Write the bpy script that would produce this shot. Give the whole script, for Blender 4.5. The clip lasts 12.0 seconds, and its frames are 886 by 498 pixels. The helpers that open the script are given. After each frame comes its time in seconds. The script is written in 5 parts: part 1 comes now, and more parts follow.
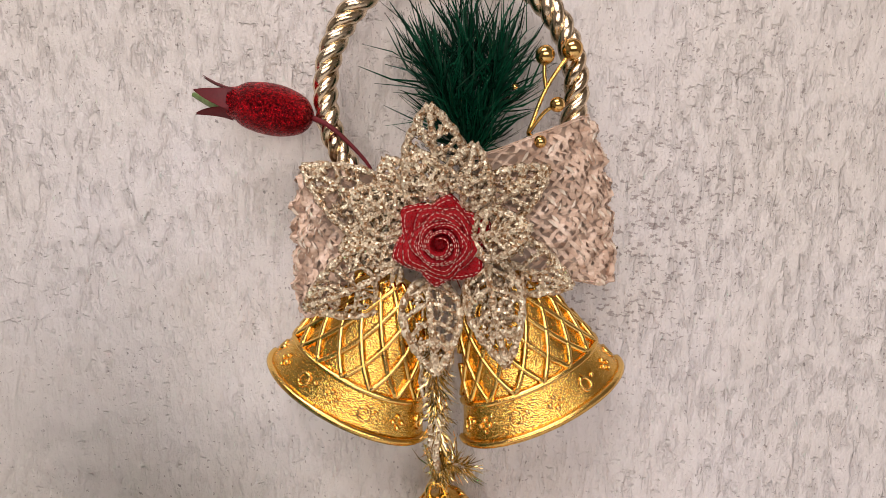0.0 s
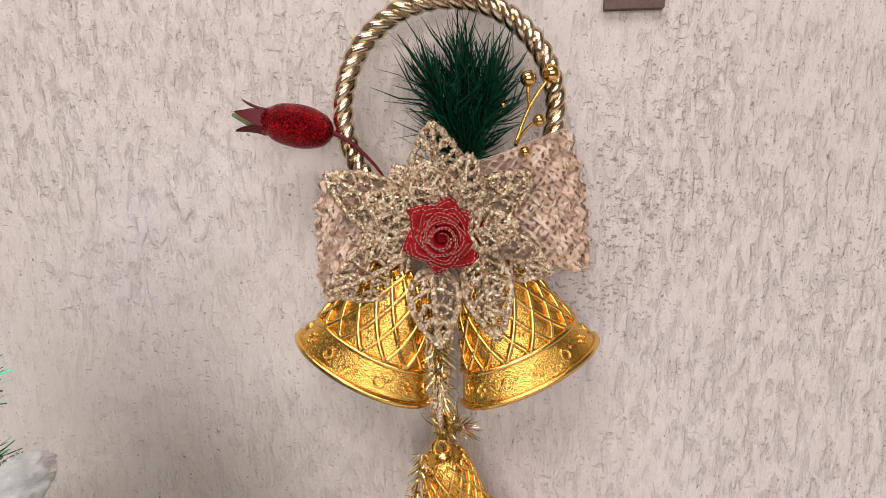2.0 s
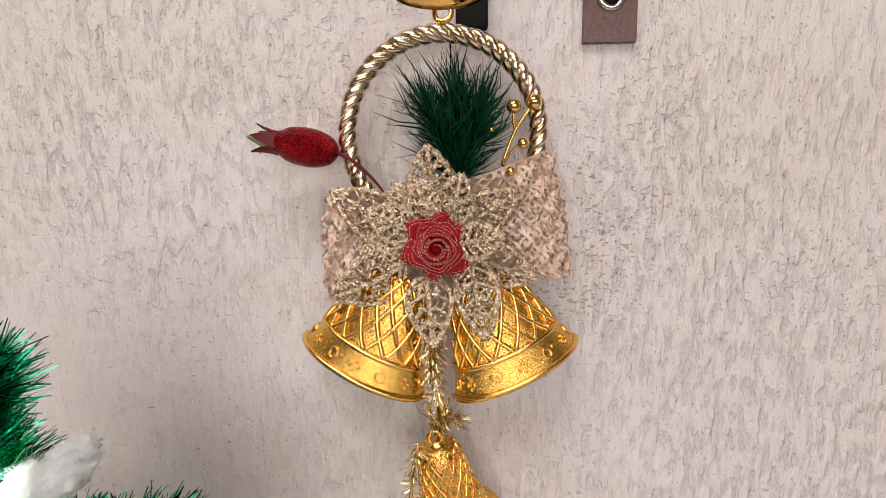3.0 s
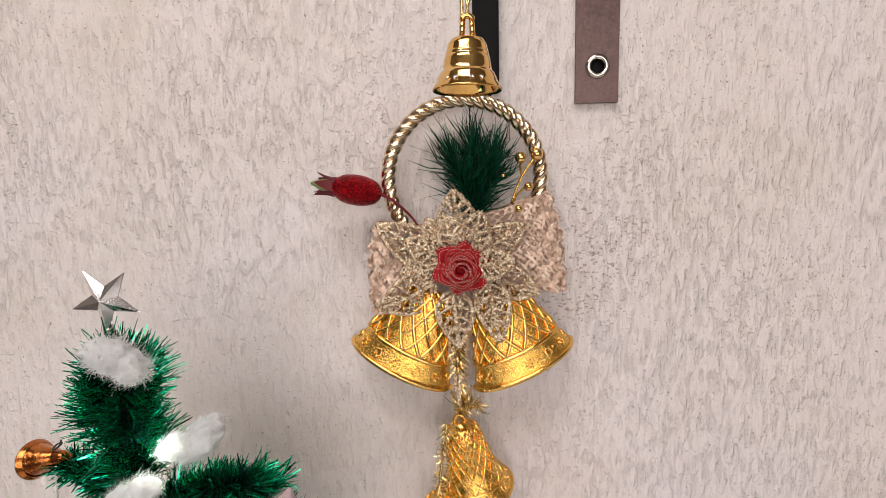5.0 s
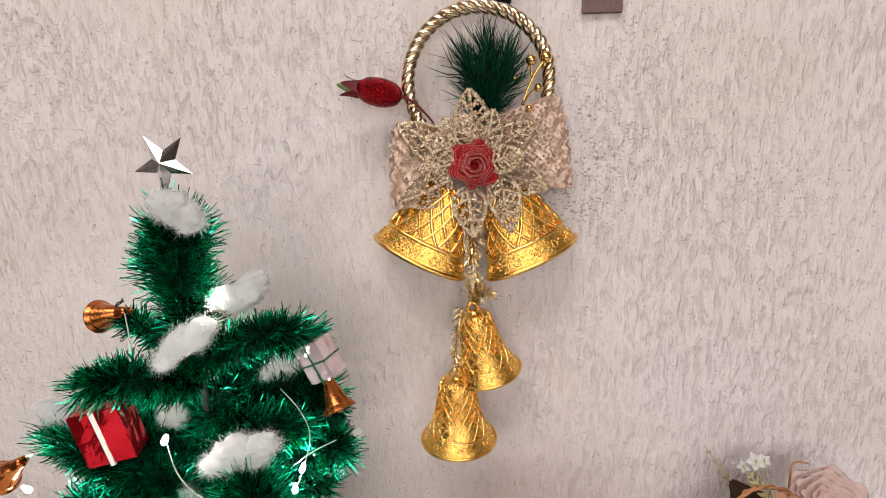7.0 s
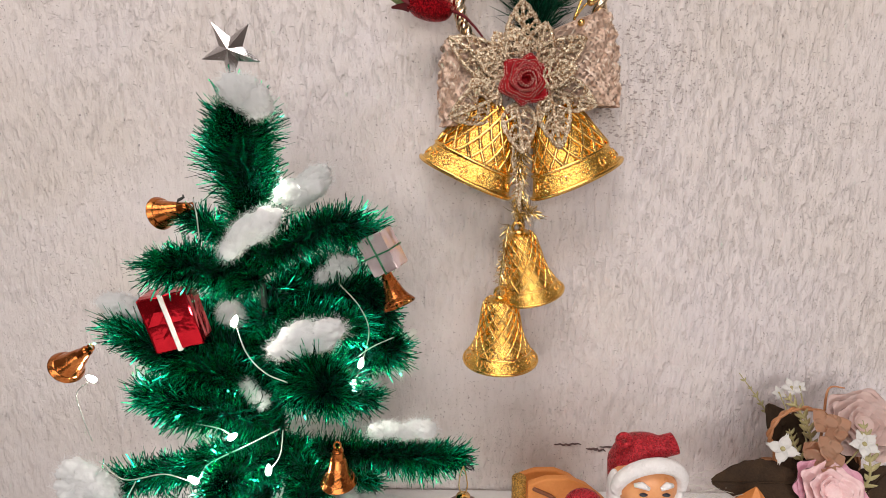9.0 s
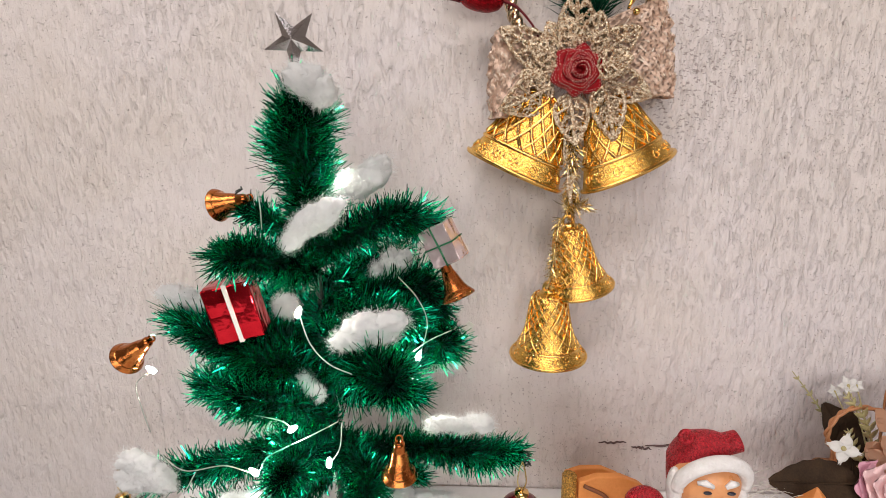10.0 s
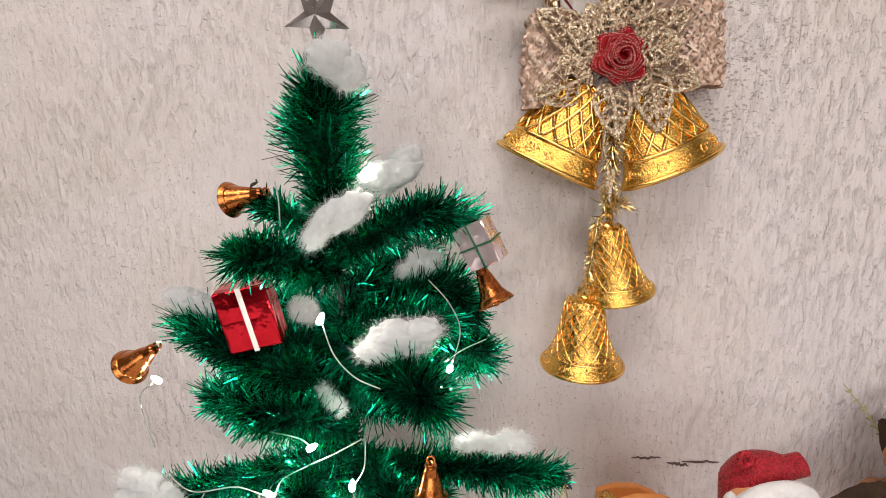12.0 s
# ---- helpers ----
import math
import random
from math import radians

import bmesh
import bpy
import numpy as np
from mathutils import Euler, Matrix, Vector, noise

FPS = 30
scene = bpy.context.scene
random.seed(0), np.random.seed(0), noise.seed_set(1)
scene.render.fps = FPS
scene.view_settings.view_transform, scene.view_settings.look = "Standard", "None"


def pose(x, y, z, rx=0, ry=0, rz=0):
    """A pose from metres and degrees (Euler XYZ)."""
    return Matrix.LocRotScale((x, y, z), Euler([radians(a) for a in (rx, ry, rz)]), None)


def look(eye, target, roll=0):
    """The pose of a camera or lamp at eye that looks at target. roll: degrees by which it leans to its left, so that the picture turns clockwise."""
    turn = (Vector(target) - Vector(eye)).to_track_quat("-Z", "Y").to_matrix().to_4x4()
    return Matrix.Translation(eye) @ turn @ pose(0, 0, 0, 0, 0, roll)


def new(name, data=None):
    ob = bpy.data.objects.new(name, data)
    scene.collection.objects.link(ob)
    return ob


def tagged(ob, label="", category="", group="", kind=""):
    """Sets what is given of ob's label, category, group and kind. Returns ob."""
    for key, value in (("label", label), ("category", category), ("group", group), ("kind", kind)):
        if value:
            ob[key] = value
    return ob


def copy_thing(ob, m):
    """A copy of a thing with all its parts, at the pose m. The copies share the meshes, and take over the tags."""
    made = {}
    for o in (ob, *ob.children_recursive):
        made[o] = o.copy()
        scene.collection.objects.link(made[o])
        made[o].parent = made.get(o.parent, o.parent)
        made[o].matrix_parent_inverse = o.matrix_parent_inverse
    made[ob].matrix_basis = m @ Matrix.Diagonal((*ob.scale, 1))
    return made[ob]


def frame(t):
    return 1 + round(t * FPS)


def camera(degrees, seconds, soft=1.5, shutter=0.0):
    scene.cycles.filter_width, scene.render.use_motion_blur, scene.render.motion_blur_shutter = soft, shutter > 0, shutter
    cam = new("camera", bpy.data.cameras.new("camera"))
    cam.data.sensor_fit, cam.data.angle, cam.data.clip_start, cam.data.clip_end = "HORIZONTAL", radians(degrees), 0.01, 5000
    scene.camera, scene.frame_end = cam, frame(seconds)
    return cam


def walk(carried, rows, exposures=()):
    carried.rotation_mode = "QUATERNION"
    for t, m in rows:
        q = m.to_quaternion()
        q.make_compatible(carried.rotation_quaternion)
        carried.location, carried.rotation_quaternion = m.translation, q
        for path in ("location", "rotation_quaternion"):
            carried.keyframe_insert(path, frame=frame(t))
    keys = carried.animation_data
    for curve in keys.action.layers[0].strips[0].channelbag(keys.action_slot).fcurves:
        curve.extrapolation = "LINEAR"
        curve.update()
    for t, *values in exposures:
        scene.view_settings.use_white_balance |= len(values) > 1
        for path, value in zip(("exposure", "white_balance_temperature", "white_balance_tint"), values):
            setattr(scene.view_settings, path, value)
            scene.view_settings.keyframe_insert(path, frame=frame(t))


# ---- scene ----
cam = camera(83.9, 12.0, soft=0.6)
PATH = [
    (0, (0.006, -0.021, 1.232), (-0.054, 1.961, 0.972), -0.5),
    (0.5, (0.011, -0.034, 1.229), (-0.039, 1.946, 0.952), -0.2),
    (1, (0.007, -0.04, 1.233), (-0.052, 1.94, 0.958), -0.4),
    (1.5, (0.006, -0.053, 1.239), (-0.055, 1.926, 0.959), -0.8),
    (2, (0.007, -0.06, 1.237), (-0.057, 1.918, 0.952), -1.1),
    (2.5, (0.0, -0.07, 1.238), (-0.057, 1.908, 0.951), -1.2),
    (3, (0.008, -0.087, 1.245), (-0.033, 1.893, 0.967), -0.9),
    (3.2, (0.009, -0.093, 1.252), (-0.039, 1.887, 0.98), -1.0),
    (4.8, (-0.003, -0.149, 1.269), (-0.047, 1.833, 1.008), -1.8),
    (5, (-0.005, -0.157, 1.269), (-0.052, 1.824, 0.997), -1.4),
    (5.5, (-0.009, -0.175, 1.26), (-0.062, 1.803, 0.971), -1.7),
    (6, (-0.006, -0.184, 1.251), (-0.051, 1.792, 0.944), -1.7),
    (6.5, (-0.005, -0.194, 1.235), (-0.029, 1.781, 0.916), -1.5),
    (7, (-0.016, -0.198, 1.212), (-0.072, 1.77, 0.858), -1.3),
    (7.5, (-0.021, -0.203, 1.206), (-0.079, 1.762, 0.837), -1.1),
    (7.7, (-0.025, -0.205, 1.202), (-0.087, 1.756, 0.811), -1.0),
    (9.3, (-0.062, -0.212, 1.154), (-0.123, 1.745, 0.747), -0.5),
    (9.5, (-0.069, -0.212, 1.153), (-0.146, 1.745, 0.749), -0.8),
    (10, (-0.082, -0.21, 1.154), (-0.193, 1.745, 0.747), -0.8),
    (10.5, (-0.086, -0.203, 1.156), (-0.197, 1.752, 0.752), -0.7),
    (11, (-0.083, -0.193, 1.158), (-0.191, 1.763, 0.755), -0.8),
    (11.5, (-0.094, -0.183, 1.16), (-0.213, 1.772, 0.758), -0.6),
    (12, (-0.101, -0.183, 1.148), (-0.229, 1.772, 0.745), -0.5),
]
walk(cam, [(t, look(eye, target, roll)) for t, eye, target, roll in PATH])

# ---- daylight ----
world = bpy.data.worlds.new("sky")
scene.world = world
world.use_nodes = True
sky = world.node_tree.nodes.new("ShaderNodeTexSky")
sky.sky_type, sky.sun_disc = "NISHITA", False
sky.sun_elevation, sky.sun_rotation = radians(38), radians(200)
world.node_tree.links.new(sky.outputs[0], world.node_tree.nodes["Background"].inputs[0])
world.node_tree.nodes["Background"].inputs[1].default_value = 0.1

ROOM = dict(x0=-1.95, x1=1.9, y0=-2.4, y1=0.222, z0=0.0, z1=2.6)
TOP = dict(x0=-1.20, x1=0.2, y0=-1.35, y1=-0.40)
WIN = dict(x0=-1.20, x1=1.50, z0=1.0, z1=2.2)


def window_light(name, m, w, h, watts, colour):
    data = bpy.data.lights.new(name, "AREA")
    data.shape, data.size, data.size_y, data.energy, data.color = "RECTANGLE", w, h, watts, colour
    ob = new(name, data)
    ob.matrix_world = m
    return ob


DAY = (1.0, 0.928, 0.884)
window_light("window_daylight", look((0.15, ROOM["y0"] - 0.03, 1.60), (0.15, 0.0, 1.60)), 2.66, 1.16, 32.5, DAY)
window_light("skylight_daylight", look((-0.50, -0.875, ROOM["z1"] + 0.03), (-0.50, -0.874, 0.0)), 1.36, 0.91, 26.5, DAY)

# ---- materials ----
def material(name):
    m = bpy.data.materials.new(name)
    m.use_nodes = True
    nt = m.node_tree
    return m, nt, nt.nodes["Principled BSDF"]


def node(nt, kind, **inputs):
    n = nt.nodes.new(kind)
    for k, v in inputs.items():
        n.inputs[k.replace("_", " ")].default_value = v
    return n


def coords(nt, scale=(1, 1, 1), which="Object"):
    tc = nt.nodes.new("ShaderNodeTexCoord")
    mp = nt.nodes.new("ShaderNodeMapping")
    mp.inputs["Scale"].default_value = scale
    nt.links.new(tc.outputs[which], mp.inputs["Vector"])
    return mp.outputs["Vector"]


def noise_tex(nt, vec, scale, detail=4.0, rough=0.55):
    n = node(nt, "ShaderNodeTexNoise", Scale=scale, Detail=detail, Roughness=rough)
    nt.links.new(vec, n.inputs["Vector"])
    return n.outputs["Fac"]


def ramp(nt, fac, stops):
    r = nt.nodes.new("ShaderNodeValToRGB")
    els = r.color_ramp.elements
    els[0].position, els[0].color = stops[0][0], (*stops[0][1], 1)
    els[1].position, els[1].color = stops[-1][0], (*stops[-1][1], 1)
    for p, c in stops[1:-1]:
        els.new(p).color = (*c, 1)
    nt.links.new(fac, r.inputs["Fac"])
    return r.outputs["Color"]


def grey(v):
    return (v, v, v)


def mixc(nt, fac, a, b, kind="MIX"):
    n = nt.nodes.new("ShaderNodeMix")
    n.data_type, n.blend_type = "RGBA", kind
    for sock, v in ((n.inputs[0], fac), (n.inputs[6], a), (n.inputs[7], b)):
        if isinstance(v, (int, float)):
            sock.default_value = v
        elif isinstance(v, tuple):
            sock.default_value = (*v, 1)
        else:
            nt.links.new(v, sock)
    return n.outputs[2]


def maths(nt, op, a, b=0.0):
    n = nt.nodes.new("ShaderNodeMath")
    n.operation = op
    for sock, v in ((n.inputs[0], a), (n.inputs[1], b)):
        if isinstance(v, (int, float)):
            sock.default_value = v
        else:
            nt.links.new(v, sock)
    return n.outputs[0]


def bump(nt, bsdf, height, dist, strength=1.0):
    b = node(nt, "ShaderNodeBump", Strength=strength, Distance=dist)
    nt.links.new(height, b.inputs["Height"])
    nt.links.new(b.outputs["Normal"], bsdf.inputs["Normal"])


def worn(name, dark, light, rough, metal=0.0, scale=60.0, relief=0.0003, fine=400.0, per_island=0.0, coat=0.0, spread=0.12):
    """A surface whose colour drifts between two tones at two scales, with a fine relief."""
    m, nt, bsdf = material(name)
    v = coords(nt)
    big = noise_tex(nt, v, scale, 5)
    small = noise_tex(nt, v, fine, 3)
    fac = maths(nt, "ADD", maths(nt, "MULTIPLY", big, 0.65), maths(nt, "MULTIPLY", small, 0.35))
    if per_island:
        g = nt.nodes.new("ShaderNodeNewGeometry")
        fac = maths(nt, "ADD", maths(nt, "MULTIPLY", fac, 1 - per_island), maths(nt, "MULTIPLY", g.outputs["Random Per Island"], per_island))
        nt.links.new(ramp(nt, fac, [(0.1, dark), (0.9, light)]), bsdf.inputs["Base Color"])
    else:
        nt.links.new(ramp(nt, fac, [(0.3, dark), (0.7, light)]), bsdf.inputs["Base Color"])
    rr = ramp(nt, big, [(0.3, grey(max(0.03, rough - spread))), (0.7, grey(min(1.0, rough + spread)))])
    nt.links.new(rr, bsdf.inputs["Roughness"])
    bsdf.inputs["Metallic"].default_value = metal
    bsdf.inputs["Coat Weight"].default_value = coat
    if relief:
        bump(nt, bsdf, small, relief)
    return m


def glitter(name, dark, light, cell=1500.0, metal=0.9, rough=0.25, relief=0.0006):
    """Grains of glitter: every cell has its own brightness and its own tilt."""
    m, nt, bsdf = material(name)
    v = coords(nt)
    vo = node(nt, "ShaderNodeTexVoronoi", Scale=cell)
    nt.links.new(v, vo.inputs["Vector"])
    sep = nt.nodes.new("ShaderNodeSeparateColor")
    nt.links.new(vo.outputs["Color"], sep.inputs["Color"])
    big = noise_tex(nt, v, 90, 3)
    f = maths(nt, "ADD", maths(nt, "MULTIPLY", sep.outputs["Red"], 0.75), maths(nt, "MULTIPLY", big, 0.25))
    nt.links.new(ramp(nt, f, [(0.15, dark), (0.85, light)]), bsdf.inputs["Base Color"])
    nt.links.new(ramp(nt, sep.outputs["Green"], [(0.0, grey(rough * 0.5)), (1.0, grey(rough * 2))]), bsdf.inputs["Roughness"])
    bsdf.inputs["Metallic"].default_value = metal
    h = maths(nt, "ADD", vo.outputs["Distance"], maths(nt, "MULTIPLY", sep.outputs["Blue"], 0.8))
    bump(nt, bsdf, h, relief)
    return m


def plaster(name):
    """Old painted plaster: upright brush strokes, gouges, dark specks and a band of grime beside the hanging ornament."""
    m, nt, bsdf = material(name)
    v = coords(nt)
    streak = noise_tex(nt, coords(nt, (1.0, 1.0, 0.36)), 175, 5, 0.60)
    fine_streak = noise_tex(nt, coords(nt, (1.0, 1.0, 0.22)), 620, 3, 0.55)
    lump = noise_tex(nt, coords(nt, (1.0, 1.0, 0.6)), 85, 4, 0.6)
    grain = noise_tex(nt, v, 1100, 3, 0.6)
    broad = noise_tex(nt, v, 7, 4, 0.6)
    # gouges: short leaning nicks with hard rims, crowded in some places
    tc = nt.nodes.new("ShaderNodeTexCoord")
    mp = nt.nodes.new("ShaderNodeMapping")
    mp.inputs["Rotation"].default_value = (0, radians(-24), 0)
    mp.inputs["Scale"].default_value = (0.62, 1.0, 1.0)
    nt.links.new(tc.outputs["Object"], mp.inputs["Vector"])
    gouge = noise_tex(nt, mp.outputs["Vector"], 340, 3, 0.5)
    dense = noise_tex(nt, v, 9, 3, 0.55)
    level = maths(nt, "ADD", gouge, maths(nt, "MULTIPLY", dense, 0.42))
    hole = ramp(nt, level, [(0.87, grey(0)), (0.95, grey(1))])
    ridge = ramp(nt, streak, [(0.36, grey(0)), (0.50, grey(0.75)), (0.64, grey(1))])
    zone = ramp(nt, noise_tex(nt, v, 6.5, 3, 0.6), [(0.36, grey(0.40)), (0.62, grey(1))])
    # paint
    tone = ramp(nt, broad, [(0.3, (0.70, 0.625, 0.58)), (0.5, (0.74, 0.67, 0.645)), (0.72, (0.755, 0.69, 0.695))])
    wear = ramp(nt, streak, [(0.3, (0.60, 0.55, 0.51)), (0.48, (1, 1, 1))])
    col = mixc(nt, 0.16, tone, wear, "MULTIPLY")
    spot = noise_tex(nt, v, 230, 2, 0.5)
    spots = ramp(nt, spot, [(0.725, grey(0)), (0.75, grey(1))])
    small_spot = noise_tex(nt, coords(nt, (1.0, 1.0, 0.8)), 520, 2, 0.5)
    lev2 = maths(nt, "ADD", small_spot, maths(nt, "MULTIPLY", noise_tex(nt, v, 6, 2, 0.5), 0.16))
    specks = ramp(nt, lev2, [(0.765, grey(0)), (0.80, grey(1))])
    col = mixc(nt, maths(nt, "MULTIPLY", hole, 0.14), col, (0.36, 0.29, 0.26))
    col = mixc(nt, maths(nt, "MULTIPLY", specks, 0.65), col, (0.27, 0.21, 0.19))
    col = mixc(nt, maths(nt, "MULTIPLY", spots, 0.7), col, (0.16, 0.13, 0.125))
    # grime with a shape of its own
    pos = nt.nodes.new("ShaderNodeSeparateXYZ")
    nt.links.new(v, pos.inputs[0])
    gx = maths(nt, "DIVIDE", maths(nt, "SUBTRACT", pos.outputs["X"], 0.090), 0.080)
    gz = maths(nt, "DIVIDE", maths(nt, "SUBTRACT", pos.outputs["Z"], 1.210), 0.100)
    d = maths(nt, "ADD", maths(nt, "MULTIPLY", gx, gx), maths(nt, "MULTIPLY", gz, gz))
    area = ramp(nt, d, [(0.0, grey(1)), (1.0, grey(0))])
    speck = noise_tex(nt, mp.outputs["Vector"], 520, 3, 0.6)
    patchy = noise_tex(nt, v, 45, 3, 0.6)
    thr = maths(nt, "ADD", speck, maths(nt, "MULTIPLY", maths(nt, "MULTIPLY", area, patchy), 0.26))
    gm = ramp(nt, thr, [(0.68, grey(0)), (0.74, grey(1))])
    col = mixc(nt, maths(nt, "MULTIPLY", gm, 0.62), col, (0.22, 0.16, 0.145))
    nt.links.new(col, bsdf.inputs["Base Color"])
    bsdf.inputs["Roughness"].default_value = 0.62
    bsdf.inputs["Specular IOR Level"].default_value = 0.3
    h = maths(nt, "ADD", maths(nt, "MULTIPLY", maths(nt, "MULTIPLY", ridge, zone), 0.34), maths(nt, "MULTIPLY", lump, 0.55))
    h = maths(nt, "ADD", h, maths(nt, "MULTIPLY", fine_streak, 0.07))
    h = maths(nt, "ADD", h, maths(nt, "MULTIPLY", grain, 0.08))
    h = maths(nt, "SUBTRACT", h, maths(nt, "MULTIPLY", hole, 0.12))
    bump(nt, bsdf, h, 0.0050)
    return m


def paint(name, a, b, rough=0.6):
    return worn(name, a, b, rough, 0.0, 6.0, 0.0004, 160.0)


def glow(name, colour, strength):
    m, nt, bsdf = material(name)
    bsdf.inputs["Base Color"].default_value = (*colour, 1)
    bsdf.inputs["Emission Color"].default_value = (*colour, 1)
    bsdf.inputs["Emission Strength"].default_value = strength
    return m


def fibre(name, colour, rough=0.8, through_light=0.5):
    m, nt, bsdf = material(name)
    v = coords(nt)
    n = noise_tex(nt, v, 260, 4)
    dark = tuple(c * 0.86 for c in colour)
    nt.links.new(ramp(nt, n, [(0.3, dark), (0.7, colour)]), bsdf.inputs["Base Color"])
    bsdf.inputs["Roughness"].default_value = rough
    tr = nt.nodes.new("ShaderNodeBsdfTranslucent")
    tr.inputs["Color"].default_value = (*colour, 1)
    mx = nt.nodes.new("ShaderNodeMixShader")
    mx.inputs[0].default_value = through_light
    nt.links.new(bsdf.outputs[0], mx.inputs[1])
    nt.links.new(tr.outputs[0], mx.inputs[2])
    nt.links.new(mx.outputs[0], nt.nodes["Material Output"].inputs["Surface"])
    return m


M = {}
M["plaster"] = plaster("old painted plaster")
M["room_paint"] = paint("room paint", (0.10, 0.080, 0.068), (0.14, 0.115, 0.10))
M["dim_paint"] = paint("taupe room paint", (0.20, 0.172, 0.152), (0.27, 0.232, 0.205))
M["floor"] = worn("floor tiles", (0.12, 0.10, 0.09), (0.20, 0.17, 0.15), 0.4, 0, 8, 0.0004, 90)
M["shelf"] = worn("white shelf paint", (0.70, 0.68, 0.66), (0.80, 0.78, 0.77), 0.45, 0, 12, 0.0004, 200)
M["gold"] = worn("gold plated plastic", (0.85, 0.48, 0.10), (1.0, 0.69, 0.24), 0.11, 1.0, 70, 0.00012, 1500)
M["gold_grain"] = glitter("grained gold plastic", (0.74, 0.39, 0.06), (1.0, 0.66, 0.18), 1500, 1.0, 0.13, 0.00013)
M["polished_gold"] = worn("polished gold", (0.68, 0.38, 0.10), (0.92, 0.62, 0.24), 0.07, 1.0, 50, 0.0, 900)
M["rope_gold"] = worn("champagne gold rope", (0.66, 0.49, 0.30), (0.98, 0.85, 0.66), 0.17, 1.0, 90, 0.0001, 1500)
M["copper"] = worn("copper lacquer", (0.36, 0.09, 0.02), (0.66, 0.25, 0.07), 0.22, 1.0, 120, 0.0002, 700)
M["leaf_glitter"] = glitter("champagne glitter", (0.34, 0.18, 0.08), (1.0, 0.87, 0.66), 900, 0.45, 0.15, 0.0006)
M["tinsel_gold"] = worn("gold tinsel", (0.50, 0.33, 0.10), (0.95, 0.78, 0.42), 0.2, 1.0, 90, 0, 900, per_island=0.7)
M["red_glitter"] = glitter("red glitter", (0.05, 0.0005, 0.002), (0.52, 0.005, 0.014), 1500, 0.9, 0.2, 0.0006)
M["rose_red"] = glitter("red satin", (0.20, 0.0010, 0.005), (0.50, 0.002, 0.010), 2600, 0.0, 0.32, 0.0002)
M["stitch"] = worn("pale stitching", (0.72, 0.44, 0.37), (0.92, 0.72, 0.63), 0.4, 0.2, 90, 0, 900, per_island=0.6)
M["pod_red"] = worn("red felt", (0.08, 0.002, 0.006), (0.19, 0.005, 0.012), 0.7, 0.0, 90, 0.0002, 900)
M["organza"] = fibre("beige organza", (0.66, 0.49, 0.39), 0.5, 0.45)
M["slub"] = worn("cream ribbon slub", (0.76, 0.62, 0.50), (0.92, 0.80, 0.68), 0.25, 0.0, 110, 0.0, 900, per_island=0.5)
M["mesh"] = worn("straw mesh ribbon", (0.60, 0.39, 0.29), (0.90, 0.70, 0.56), 0.26, 0.0, 110, 0.0002, 900, per_island=0.5)
M["pine"] = worn("pine needle plastic", (0.0006, 0.007, 0.004), (0.004, 0.080, 0.038), 0.34, 0.0, 60, 0, 600, per_island=0.7)
# near-black green: the shade deep inside the branches, put into the colour
M["tinsel_shade"] = worn("shade-dark green tinsel", (0.0, 0.006, 0.004), (0.002, 0.040, 0.022), 0.3, 0.3, 40, 0, 600, per_island=0.7)
M["tinsel_green"] = worn("green foil tinsel", (0.0, 0.008, 0.005), (0.010, 0.88, 0.48), 0.18, 0.95, 40, 0, 600, per_island=0.85)
M["wire_dark"] = worn("dark green wire", (0.008, 0.012, 0.01), (0.02, 0.03, 0.024), 0.45, 0.2, 60, 0, 500)
M["black"] = worn("black plastic", (0.004, 0.004, 0.004), (0.010, 0.010, 0.010), 0.6, 0.0, 60, 0.0001, 500)
M["steel_brown"] = worn("tarnished strap steel", (0.065, 0.036, 0.032), (0.17, 0.103, 0.095), 0.42, 0.55, 45, 0.00022, 350)
M["eyelet"] = worn("nickel eyelet", (0.45, 0.40, 0.36), (0.70, 0.64, 0.58), 0.22, 1.0, 90, 0.0001, 600)
M["silver"] = worn("silver foil", (0.76, 0.74, 0.75), (0.92, 0.90, 0.91), 0.08, 1.0, 50, 0.0, 600)
M["pink_foil"] = worn("pale pink foil", (0.62, 0.47, 0.49), (0.92, 0.82, 0.83), 0.09, 0.7, 60, 0.0010, 80, spread=0.04)
M["red_foil"] = worn("red foil paper", (0.42, 0.006, 0.014), (0.70, 0.02, 0.035), 0.08, 0.9, 60, 0.0004, 60, spread=0.04)
M["white_ribbon"] = worn("white ribbon", (0.75, 0.70, 0.66), (0.88, 0.84, 0.80), 0.4, 0.1, 90, 0.0002, 500)
M["green_ribbon"] = worn("green foil ribbon", (0.01, 0.09, 0.04), (0.03, 0.18, 0.09), 0.3, 0.5, 90, 0.0002, 500)
M["cotton"] = fibre("cotton wool", (0.88, 0.88, 0.875), 0.9, 0.40)
M["clear_wire"] = worn("pale light wire", (0.34, 0.36, 0.32), (0.52, 0.53, 0.48), 0.3, 0.3, 90, 0, 500)
M["green_tip"] = worn("pale green bud", (0.10, 0.16, 0.05), (0.30, 0.38, 0.16), 0.5, 0, 150, 0.0002, 700)
M["led"] = glow("lit lamp bead", (1.0, 0.95, 0.86), 380.0)
M["cap_glitter"] = glitter("red cap glitter", (0.20, 0.002, 0.006), (0.60, 0.02, 0.035), 1300, 0.35, 0.3, 0.0004)
M["doll_skin"] = worn("painted doll plastic", (0.66, 0.27, 0.10), (0.78, 0.37, 0.16), 0.35, 0.0, 60, 0.0001, 500)
M["doll_white"] = worn("white felt trim", (0.74, 0.70, 0.68), (0.86, 0.83, 0.82), 0.9, 0.0, 200, 0.0008, 700)
